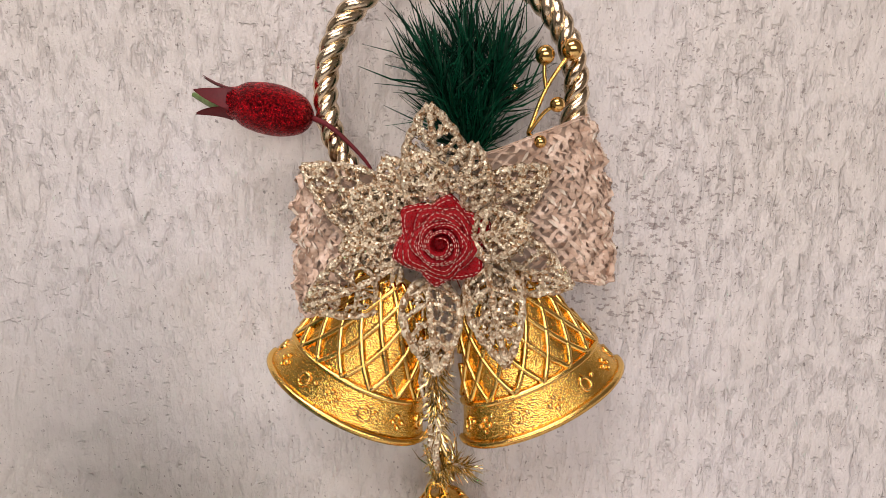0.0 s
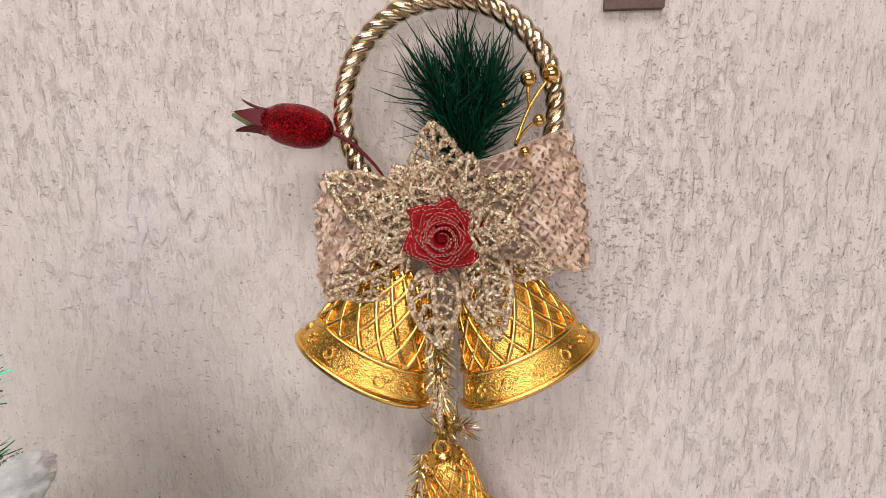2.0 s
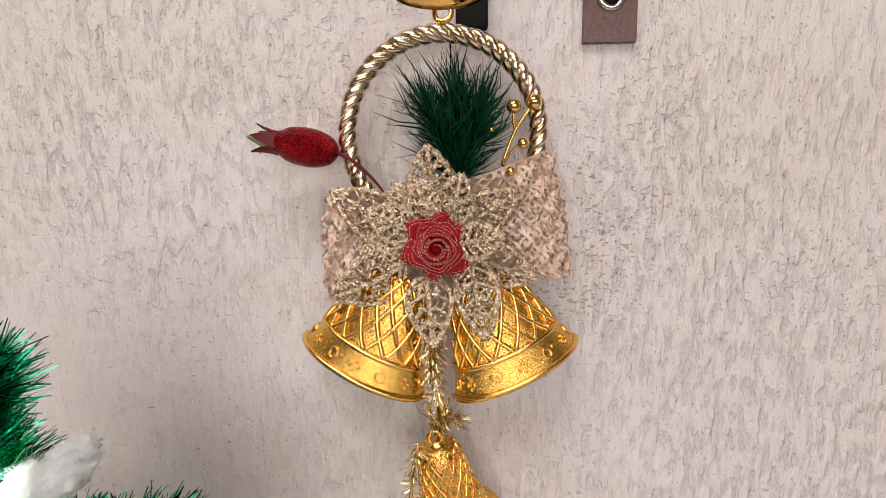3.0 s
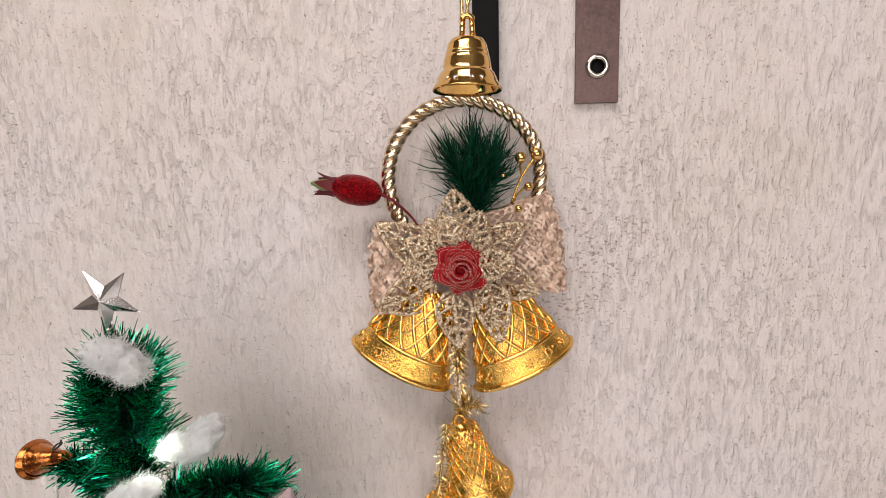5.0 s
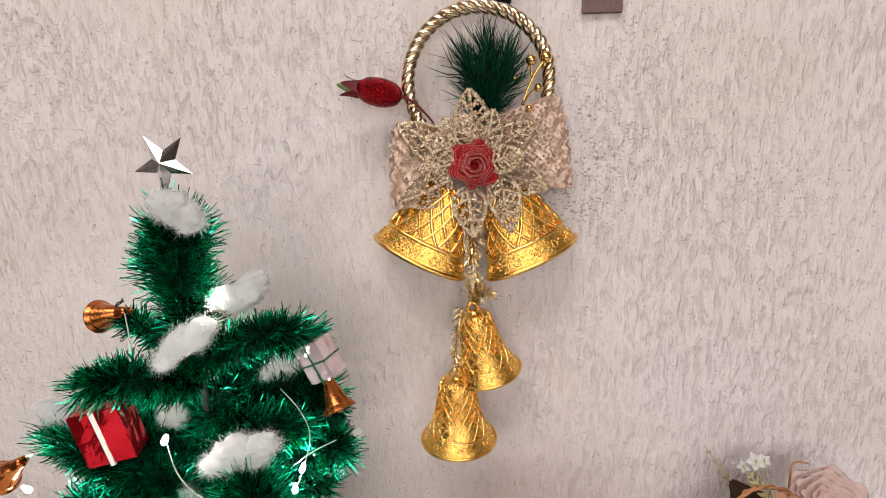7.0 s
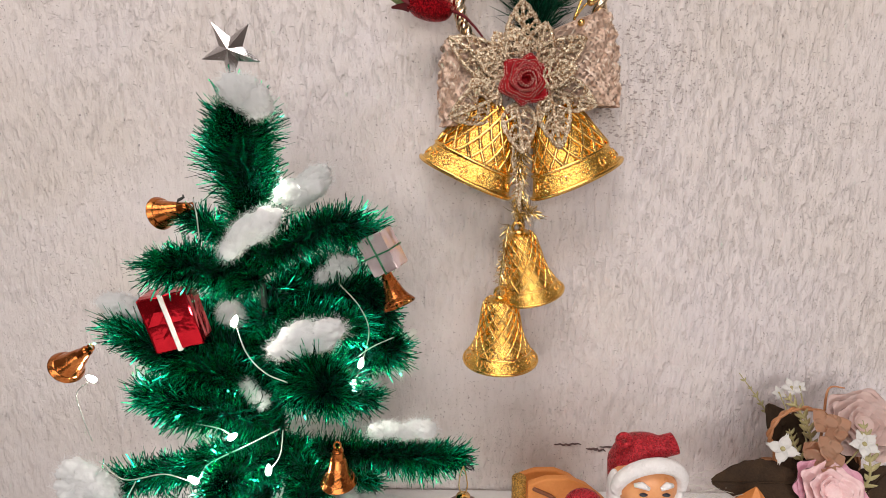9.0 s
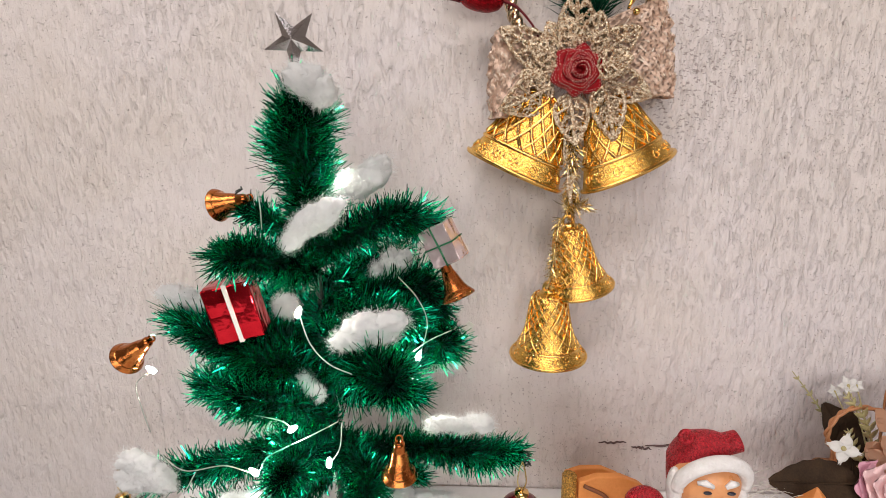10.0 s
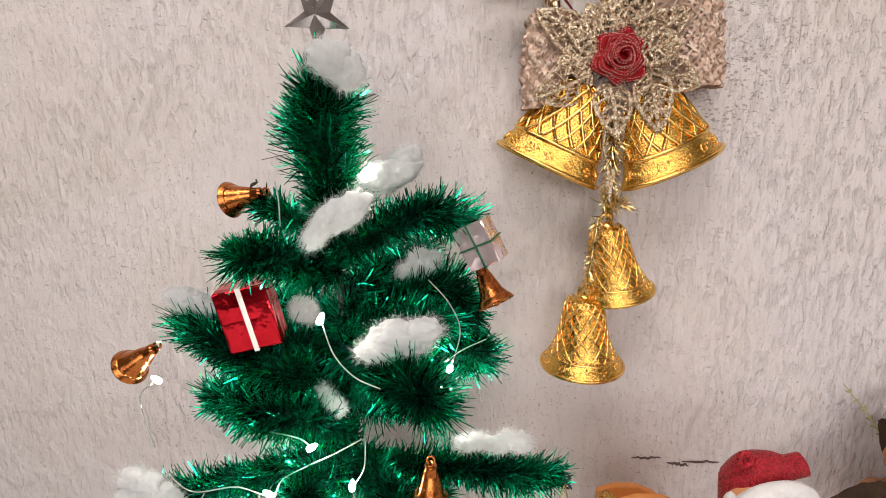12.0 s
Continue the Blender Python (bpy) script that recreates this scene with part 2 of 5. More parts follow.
M["doll_eye"] = worn("dark eye paint", (0.012, 0.012, 0.02), (0.03, 0.03, 0.05), 0.3, 0.0, 60, 0, 500)
M["orange_foam"] = worn("orange foam", (0.60, 0.20, 0.04), (0.74, 0.29, 0.08), 0.6, 0.0, 40, 0.0003, 500)
M["brown_edge"] = worn("brown scroll edge", (0.14, 0.045, 0.02), (0.24, 0.09, 0.035), 0.6, 0.0, 80, 0.0002, 500)
M["gold_glitter"] = glitter("coarse gold glitter", (0.25, 0.12, 0.02), (0.75, 0.42, 0.09), 1100, 0.6, 0.3, 0.0008)
M["red_ball"] = worn("dark red lacquer", (0.10, 0.003, 0.008), (0.16, 0.006, 0.014), 0.15, 0.3, 40, 0, 500, coat=0.6)
M["pearl_ball"] = worn("pearl lacquer", (0.66, 0.58, 0.56), (0.80, 0.72, 0.70), 0.25, 0.3, 40, 0, 500, coat=0.4)
M["cane"] = worn("varnished cane", (0.34, 0.13, 0.05), (0.56, 0.26, 0.11), 0.45, 0.0, 150, 0.0003, 700)
M["dark_leaf"] = worn("dark fabric leaf", (0.020, 0.011, 0.006), (0.062, 0.036, 0.019), 0.75, 0.0, 70, 0.0004, 600)
M["pale_stem"] = worn("pale olive plastic", (0.30, 0.26, 0.10), (0.52, 0.46, 0.24), 0.5, 0.0, 120, 0.0002, 600)
M["white_petal"] = fibre("white fabric petal", (0.88, 0.86, 0.83), 0.7, 0.35)
M["pink_petal"] = worn("pink fabric petal", (0.78, 0.50, 0.51), (0.88, 0.67, 0.65), 0.7, 0.0, 60, 0.0002, 900)
M["magenta_petal"] = worn("magenta fabric petal", (0.60, 0.26, 0.36), (0.74, 0.42, 0.49), 0.7, 0.0, 60, 0.0002, 900)
M["faded_petal"] = fibre("faded pink petal", (0.80, 0.61, 0.56), 0.7, 0.3)
M["dried_petal"] = fibre("dried peach petal", (0.72, 0.46, 0.31), 0.45, 0.6)
M["straw"] = worn("shredded paper", (0.58, 0.55, 0.48), (0.78, 0.75, 0.68), 0.5, 0.0, 120, 0.0002, 700)
M["pine"].node_tree.nodes["Principled BSDF"].inputs["Specular IOR Level"].default_value = 0.22
M["rose_red"].node_tree.nodes["Principled BSDF"].inputs["Specular IOR Level"].default_value = 0.3
M["dark_leaf"].node_tree.nodes["Principled BSDF"].inputs["Specular IOR Level"].default_value = 0.2
M["black"].node_tree.nodes["Principled BSDF"].inputs["Specular IOR Level"].default_value = 0.1

# ---- shaping helpers ----
PLACE = {}


def mesh_of(name, geo):
    me = bpy.data.meshes.new(name)
    if isinstance(geo, tuple):
        me.from_pydata([tuple(v) for v in geo[0]], [], geo[1])
        me.update()
    else:
        geo.normal_update()
        geo.to_mesh(me)
        geo.free()
    return me


def part(name, geo, mat, parent=None, label="", smooth=True, at=None):
    """One mesh object from world-space geometry, under a thing or a part. Its origin is the middle of its box."""
    me = mesh_of(name, geo)
    co = np.empty(len(me.vertices) * 3, dtype=np.float32)
    me.vertices.foreach_get("co", co)
    co = co.reshape(-1, 3)
    c = (co.min(0) + co.max(0)) / 2 if at is None else np.array(at, dtype=np.float32)
    me.vertices.foreach_set("co", (co - c).ravel())
    for m in (mat if isinstance(mat, list) else [mat]):
        me.materials.append(m)
    if smooth:
        me.polygons.foreach_set("use_smooth", [True] * len(me.polygons))
    me.update()
    ob = new(name, me)
    ob.location = Vector([float(v) for v in c])
    PLACE[ob] = ob.location.copy()
    if parent is not None:
        ob.parent = parent
        ob.matrix_parent_inverse = Matrix.Translation(-PLACE[parent])
    if label:
        ob["label"] = label
    return ob


def thing(name, base, label, category, group="", kind=""):
    ob = new(name)
    ob.empty_display_size = 0.01
    ob.location = base
    PLACE[ob] = Vector(base)
    return tagged(ob, label, category, group, kind)


def box(bm, x0, x1, y0, y1, z0, z1, bevel=0.0, m=None):
    vs = [bm.verts.new((x, y, z)) for x in (x0, x1) for y in (y0, y1) for z in (z0, z1)]
    if m is not None:
        for v in vs:
            v.co = m @ v.co
    fs = [bm.faces.new([vs[i] for i in q]) for q in ((0, 1, 3, 2), (4, 6, 7, 5), (0, 4, 5, 1), (2, 3, 7, 6), (0, 2, 6, 4), (1, 5, 7, 3))]
    if bevel:
        es = list({e for f in fs for e in f.edges})
        bmesh.ops.bevel(bm, geom=es, offset=bevel, segments=2, profile=0.5, affect="EDGES")
    return bm


def frames_along(pts):
    """Points, tangents and two normals along a line."""
    pts = [Vector(p) for p in pts]
    out, n = [], None
    for i, p in enumerate(pts):
        t = (pts[min(i + 1, len(pts) - 1)] - pts[max(i - 1, 0)]).normalized()
        if n is None:
            n = t.orthogonal().normalized()
        n = (n - t * n.dot(t)).normalized()
        out.append((p, t, n, t.cross(n)))
    return out


def smooth_line(pts, steps=8):
    """A Catmull-Rom line through a few points."""
    p = [Vector(q) for q in pts]
    p = [p[0] * 2 - p[1]] + p + [p[-1] * 2 - p[-2]]
    out = []
    for i in range(1, len(p) - 2):
        a, b, c, d = p[i - 1:i + 3]
        for k in range(steps):
            t = k / steps
            out.append(0.5 * (2 * b + (c - a) * t + (2 * a - 5 * b + 4 * c - d) * t * t + (3 * b - a - 3 * c + d) * t ** 3))
    out.append(p[-2])
    return out


def tube(geo, pts, radius, sides=6, closed=False):
    """Adds a round rod along pts to the lists (verts, faces). radius: a number or a function of 0..1."""
    verts, faces = geo
    n0 = len(verts)
    fr = frames_along(pts)
    k = len(fr)
    for i, (p, t, a, b) in enumerate(fr):
        r = radius(i / (k - 1)) if callable(radius) else radius
        for s in range(sides):
            w = 2 * math.pi * s / sides
            verts.append(p + (a * math.cos(w) + b * math.sin(w)) * r)
    for i in range(k - 1):
        for s in range(sides):
            q = n0 + i * sides
            faces.append((q + s, q + (s + 1) % sides, q + sides + (s + 1) % sides, q + sides + s))
    if closed:
        q = n0 + (k - 1) * sides
        for s in range(sides):
            faces.append((q + s, q + (s + 1) % sides, n0 + (s + 1) % sides, n0 + s))
    else:
        faces.append(tuple(n0 + s for s in reversed(range(sides))))
        faces.append(tuple(n0 + (k - 1) * sides + s for s in range(sides)))
    return geo


def ribbon(geo, pts, width, side):
    """Adds a flat band along pts, wide along the vectors side(i)."""
    verts, faces = geo
    n0 = len(verts)
    for i, p in enumerate(pts):
        s = side(i) * (width(i / (len(pts) - 1)) if callable(width) else width) * 0.5
        verts += [p - s, p + s]
    for i in range(len(pts) - 1):
        q = n0 + 2 * i
        faces.append((q, q + 1, q + 3, q + 2))
    return geo


def ball(geo, c, r, rings=6, segs=8, squash=(1, 1, 1)):
    verts, faces = geo
    n0 = len(verts)
    c = Vector(c)
    for i in range(1, rings):
        th = math.pi * i / rings
        for s in range(segs):
            w = 2 * math.pi * s / segs
            verts.append(c + Vector((math.sin(th) * math.cos(w) * r * squash[0], math.sin(th) * math.sin(w) * r * squash[1], math.cos(th) * r * squash[2])))
    top, bot = len(verts), len(verts) + 1
    verts += [c + Vector((0, 0, r * squash[2])), c - Vector((0, 0, r * squash[2]))]
    for i in range(rings - 2):
        for s in range(segs):
            a, b = n0 + i * segs + s, n0 + i * segs + (s + 1) % segs
            faces.append((a, a + segs, b + segs, b))
    for s in range(segs):
        faces.append((top, n0 + s, n0 + (s + 1) % segs))
        q = n0 + (rings - 2) * segs
        faces.append((bot, q + (s + 1) % segs, q + s))
    return geo


def needles(line, count, length, width, rng, lean=0.35, tip=0.25, droop=0.0, start=0.0, inner=0.001, blunt=0.25):
    """Foil or plastic needles that stand out all round a wire."""
    fr = frames_along(line)
    k = len(fr)
    verts, faces = [], []
    for _ in range(count):
        u = start + (1 - start) * rng.random()
        f = u * (k - 1)
        i = min(int(f), k - 2)
        p = fr[i][0].lerp(fr[i + 1][0], f - i)
        _, t, a, b = fr[i]
        w = rng.random() * 2 * math.pi
        rad = a * math.cos(w) + b * math.sin(w)
        le = lean + rng.gauss(0, 0.30)
        if u > 1 - tip:
            le += 1.5 * ((u - 1 + tip) / tip) ** 2 * rng.random()
        d = (rad * math.cos(le) + t * math.sin(le)).normalized()
        d = (d + Vector((rng.gauss(0, 0.08), rng.gauss(0, 0.08), rng.gauss(0, 0.08) - droop))).normalized()
        ln = length * (0.45 + 0.55 * rng.random()) * (1 + 0.22 * math.sin(u * 9 + w + count))
        bend = Vector((rng.gauss(0, 1), rng.gauss(0, 1), rng.gauss(0, 1) - 0.3)) * ln * 0.07
        s = d.cross(Vector((rng.gauss(0, 1), rng.gauss(0, 1), rng.gauss(0, 1)))).normalized() * width * (0.7 + 0.6 * rng.random()) * 0.5
        p0 = p + rad * inner
        p1 = p0 + d * ln * 0.55 + bend
        p2 = p0 + d * ln
        n = len(verts)
        verts += [p0 - s, p0 + s, p1 + s, p1 - s, p2 + s * blunt, p2 - s * blunt]
        faces += [(n, n + 1, n + 2, n + 3), (n + 3, n + 2, n + 4, n + 5)]
    return verts, faces


def turned(profile, segs, m, depth=1.0, relief=None, arc=2 * math.pi, start=0.0):
    """A shape turned round its own z axis: profile is a list of (radius, height). relief(u, v) pushes it out, with u round and v along."""
    verts, faces = [], []
    k = len(profile)
    whole = abs(arc - 2 * math.pi) < 1e-6
    cols = segs if whole else segs + 1
    for j, (r, z) in enumerate(profile):
        for i in range(cols):
            u = i / segs
            w = start + arc * u
            rr = r + (relief(u, j / (k - 1)) if relief else 0.0)
            verts.append(m @ Vector((rr * math.cos(w), rr * math.sin(w) * depth, z)))
    for j in range(k - 1):
        for i in range(segs):
            a, b = j * cols + i, j * cols + (i + 1) % cols
            faces.append((a, b, b + cols, a + cols))
    return verts, faces


def curve_profile(pts, n):
    """A smooth profile through (radius, height) points, in n steps."""
    line = smooth_line([Vector((r, z, 0)) for r, z in pts], max(2, n // (len(pts) - 1)))
    return [(p.x, p.y) for p in line]


def add(geo, other):
    n = len(geo[0])
    geo[0].extend(other[0])
    geo[1].extend(tuple(i + n for i in f) for f in other[1])
    return geo

# ---- the room ----
WALL = 0.222
SHELF = 0.826


def slab(name, x0, x1, y0, y1, z0, z1, mat, label="", parent=None, bevel=0.0, kind="structure"):
    bm = box(bmesh.new(), x0, x1, y0, y1, z0, z1, bevel)
    ob = part(name, bm, mat, parent, "", smooth=False)
    if parent is None:
        tagged(ob, label, name.split("_")[0], "", kind)
    elif label:
        ob["label"] = label
    return ob


R = ROOM
# the object texture of the main wall runs in world metres
me_wall = box(bmesh.new(), R["x0"] - 0.15, R["x1"] + 0.15, WALL, WALL + 0.15, R["z0"], R["z1"])
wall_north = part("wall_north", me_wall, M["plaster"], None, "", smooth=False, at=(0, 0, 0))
tagged(wall_north, "rough off-white painted plaster wall with pits and brush marks", "wall", "", "structure")
slab("wall_east", R["x1"], R["x1"] + 0.15, R["y0"], WALL, R["z0"], R["z1"], M["dim_paint"], "plain taupe side wall of the room")
slab("wall_west", R["x0"] - 0.15, R["x0"], R["y0"], WALL, R["z0"], R["z1"], M["dim_paint"], "plain taupe side wall of the room")
bm = bmesh.new()
for x0, x1, z0, z1 in ((R["x0"] - 0.15, WIN["x0"], 0, R["z1"]), (WIN["x1"], R["x1"] + 0.15, 0, R["z1"]), (WIN["x0"], WIN["x1"], 0, WIN["z0"]), (WIN["x0"], WIN["x1"], WIN["z1"], R["z1"])):
    box(bm, x0, x1, R["y0"] - 0.15, R["y0"], z0, z1)
tagged(part("wall_south", bm, M["room_paint"], None, "", smooth=False), "plain painted wall with a window opening", "wall", "", "structure")
slab("floor", R["x0"] - 0.15, R["x1"] + 0.15, R["y0"] - 0.15, WALL + 0.15, -0.1, 0.0, M["floor"], "dull brown floor of the room")
bm = bmesh.new()
for x0, x1, y0, y1 in ((R["x0"] - 0.15, TOP["x0"], R["y0"] - 0.15, WALL + 0.15), (TOP["x1"], R["x1"] + 0.15, R["y0"] - 0.15, WALL + 0.15), (TOP["x0"], TOP["x1"], R["y0"] - 0.15, TOP["y0"]), (TOP["x0"], TOP["x1"], TOP["y1"], WALL + 0.15)):
    box(bm, x0, x1, y0, y1, R["z1"], R["z1"] + 0.1)
tagged(part("ceiling", bm, M["dim_paint"], None, "", smooth=False), "plain taupe ceiling with a skylight opening", "ceiling", "", "structure")

shelf = thing("shelf", (0.2, WALL, SHELF - 0.03), "white painted shelf against the plaster wall, lengthened forward unseen to bounce light", "shelf")
# the board's unseen front part is added to reflect light up the wall
part("shelf_board", box(bmesh.new(), -0.365, 0.95, -0.42, WALL - 0.002, SHELF - 0.028, SHELF, 0.003), M["shelf"], shelf, smooth=False)
for sx in (-0.3, 0.6):
    bm = box(bmesh.new(), sx - 0.015, sx + 0.015, -0.30, WALL - 0.002, SHELF - 0.06, SHELF - 0.0285, 0.002)
    box(bm, sx - 0.015, sx + 0.015, WALL - 0.03, WALL - 0.002, SHELF - 0.22, SHELF - 0.06, 0.002)
    part("shelf_bracket", bm, M["shelf"], shelf, smooth=False)

# ---- fixed to the wall ----
def strap_bracket():
    """A flat steel strip with a riveted eyelet near its lower end."""
    t = thing("steel_strip", (0.1035, WALL, 1.40), "tarnished brown steel strip with a riveted eyelet, fixed to the wall", "bracket")
    cx, cz, r = 0.1014, 1.3490, 0.0075
    x0, x1, z0, z1 = 0.0860, 0.1168, 1.3235, 1.56
    y0, y1 = WALL - 0.0045, WALL - 0.0005
    bm = bmesh.new()
    # the strip is laid round the hole in a ring of quads, then continued upward
    n = 32
    inner, outer = [], []
    for k in range(n):
        a = 2 * math.pi * k / n
        c, s = math.cos(a), math.sin(a)
        f = min((x1 - cx) / abs(c) if abs(c) > 1e-6 else 9, (cz - z0) / abs(s) if abs(s) > 1e-6 else 9)
        inner.append((cx + r * c, cz + r * s))
        outer.append((min(max(cx + f * c, x0), x1), cz + f * s))
    for qx in (x0, x1):
        for qz in (z0, 2 * cz - z0):
            k = min(range(n), key=lambda i: (outer[i][0] - qx) ** 2 + (outer[i][1] - qz) ** 2)
            outer[k] = (qx, qz)
    for y, flip in ((y0, False), (y1, True)):
        vi = [bm.verts.new((x, y, z)) for x, z in inner]
        vo = [bm.verts.new((x, y, z)) for x, z in outer]
        for k in range(n):
            q = (vi[k], vo[k], vo[(k + 1) % n], vi[(k + 1) % n])
            bm.faces.new(q if not flip else q[::-1])
    top = max(z for _, z in outer)
    box(bm, x0, x1, y0, y1, top, z1)
    for k in range(n):
        (xa, za), (xb, zb) = outer[k], outer[(k + 1) % n]
        bm.faces.new([bm.verts.new(v) for v in ((xa, y0, za), (xa, y1, za), (xb, y1, zb), (xb, y0, zb))])
    part("strip", bm, M["steel_brown"], t, smooth=False)
    m = pose(cx, y0, cz, 90, 0, 0)
    prof = [(0.0050, -0.0030), (0.0050, 0.0012), (0.0062, 0.0020), (0.0078, 0.0016), (0.0088, 0.0004), (0.0088, -0.0002)]
    part("eyelet", turned(prof, 32, m), M["eyelet"], t, "bright nickel eyelet")
    # a black disc set in the eyelet stands in for the hole's shade
    part("eyelet_shade_disc", turned([(0.0, -0.0028), (0.0052, -0.0028), (0.0052, -0.0024), (0.0, -0.0024)], 24, m), M["black"], t)


strap_bracket()


def black_strap():
    t = thing("black_strap", (0.021, WALL, 1.45), "glossy black plastic strip fixed upright to the wall", "strap")
    bm = box(bmesh.new(), 0.0112, 0.0300, WALL - 0.008, WALL - 0.0005, 1.332, 1.56, 0.0012)
    part("strip", bm, M["black"], t, smooth=False)
    bm = box(bmesh.new(), 0.0285, 0.0298, WALL - 0.0095, WALL - 0.008, 1.334, 1.56, 0.0003)
    part("edge_bead", bm, M["black"], t, smooth=False)


black_strap()


def wall_crack():
    """Two short chips in the plaster just above the shelf."""
    rng = random.Random(5)
    geo = ([], [])
    for a, b, z in ((0.040, 0.066, 0.8752), (0.071, 0.082, 0.8705), (0.084, 0.116, 0.8725), (0.078, 0.090, 0.8690)):
        pts = [Vector((a + (b - a) * k / 9, WALL - 0.0004, z + rng.gauss(0, 0.0005))) for k in range(10)]
        tube(geo, pts, lambda u: 0.0004 + 0.0007 * math.sin(math.pi * u), 5)
    tagged(part("plaster_chip", geo, M["steel_brown"], None), "thin dark cracks chipped in the painted plaster", "crack", "", "structure")


wall_crack()

# ---- the hanging bell ornament ----
orn = thing("bell_ornament", (0.005, 0.2, 1.34), "gold bell wall hanging with red rose and beige bow", "ornament")
ROSE = Vector((-0.0010, 0.1820, 1.2080))


def rope_ring(centre, radius, thick, strands=3, turns=15):
    """Three gold strands twisted into a round hoop."""
    n = 480
    ring = None
    for s in range(strands):
        pts = []
        for k in range(n):
            a = 2 * math.pi * k / n
            w = turns * a + 2 * math.pi * s / strands
            rr = radius + thick * 0.52 * math.cos(w)
            pts.append(Vector(centre) + Vector((rr * math.cos(a), thick * 0.52 * math.sin(w), rr * math.sin(a))))
        geo = tube(([], []), pts, thick * 0.56, 8, closed=True)
        if ring is None:
            ring = part("rope_ring", geo, M["rope_gold"], orn, "twisted champagne gold rope ring")
        else:
            part("strand", geo, M["rope_gold"], ring)


RING = Vector((0.0030, 0.2000, 1.2710))
rope_ring(RING, 0.0545, 0.0052)


WIDE = [(0.0, 1.0), (0.20, 0.99), (0.36, 0.95), (0.46, 0.86), (0.55, 0.72), (0.64, 0.56), (0.73, 0.40), (0.82, 0.26), (0.91, 0.12), (1.0, 0.0)]
BELL = [(0.0, 1.0), (0.20, 0.99), (0.36, 0.94), (0.45, 0.84), (0.50, 0.68), (0.55, 0.52), (0.62, 0.36), (0.74, 0.21), (0.90, 0.09), (1.0, 0.0)]


def lattice_bell(name, m, radius, height, depth, arc, start, segs, rows, cols, rib, rng, parent, label, studs, shape):
    """A cast bell: grained cells between raised crossing ribs, a band, and studs and rings on the flared lip."""
    prof = [(r * radius, z * height) for r, z in curve_profile(shape, 90)]
    n = len(prof)
    whole = abs(arc - 2 * math.pi) < 1e-6

    def on(u, v, lift=0.0):
        f = min(max(v, 0.0), 1.0) * (n - 1)
        i = min(int(f), n - 2)
        r = prof[i][0] + (prof[i + 1][0] - prof[i][0]) * (f - i) + lift
        z = prof[i][1] + (prof[i + 1][1] - prof[i][1]) * (f - i) + lift * 0.4
        w = start + arc * u
        return m @ Vector((r * math.cos(w), r * math.sin(w) * depth, z))

    geo = turned(prof, segs, m, depth, None, arc, start)
    lip = [(radius, 0.0), (radius * 1.012, -height * 0.012), (radius * 0.985, -height * 0.02), (radius * 0.95, 0.004 * height), (radius * 0.80, height * 0.17), (radius * 0.52, height * 0.5), (radius * 0.28, height * 0.88)]
    add(geo, turned(lip, segs, m, depth, None, arc, start))
    body = part(name, geo, M["gold_grain"], parent, label)
    v0, v1 = (0.14, 0.76) if not whole else (0.2, 0.8)
    ribs = ([], [])
    for k in range(-int(rows) - 1, cols + int(rows) + 2):
        for s in (1, -1):
            pts = []
            for i in range(25):
                b = i / 24
                u = (k + s * b * rows) / cols
                if whole or 0.005 <= u <= 0.995:
                    pts.append(on(u, v0 + (v1 - v0) * b, rib * 0.6))
            if len(pts) > 2 and (not whole or 0 <= k < cols):
                tube(ribs, pts, rib, 6)
    part("lattice", ribs, M["gold"], body)
    bands = ([], [])
    for v, r in ((v1 + 0.01, rib * 1.15), (0.985, rib * 1.2)):
        pts = [on(i / 72, v, rib * 0.2) for i in range(72 if whole else 73)]
        tube(bands, pts, r, 6, closed=whole)
    part("band", bands, M["gold"], body)
    st = ([], [])
    for k in range(studs):
        u = (k + 0.5) / studs + rng.gauss(0, 0.008)
        c = on(u, 0.88)
        if k % 2:
            for q in range(4):
                ball(st, on(u + 0.16 / studs * math.cos(q * 1.57), 0.88 + 0.030 * math.sin(q * 1.57), rib * 0.2), rib * 0.85, 5, 7)
        else:
            tube(st, [on(u + 0.16 / studs * math.cos(a), 0.88 + 0.038 * math.sin(a), rib * 0.1) for a in [2 * math.pi * i / 14 for i in range(14)]], rib * 0.6, 5, closed=True)
            ball(st, on(u + 0.34 / studs, 0.86), rib * 0.8, 5, 7)
    part("stud", st, M["gold"], body)
    return body


rng = random.Random(11)
# twin half bells, leaning apart, open downwards and outwards
for spot, lean, yaw in (((-0.0470, 0.2010, 1.1340), 25, -12), ((0.0450, 0.2010, 1.1320), -23, 12)):
    lattice_bell("bell", pose(*spot, 0, lean, yaw), 0.0412, 0.064, 0.60, math.pi, math.pi, 160, 3.0, 8, 0.00145, rng, orn, "gold half bell with a diamond lattice", 7, WIDE)


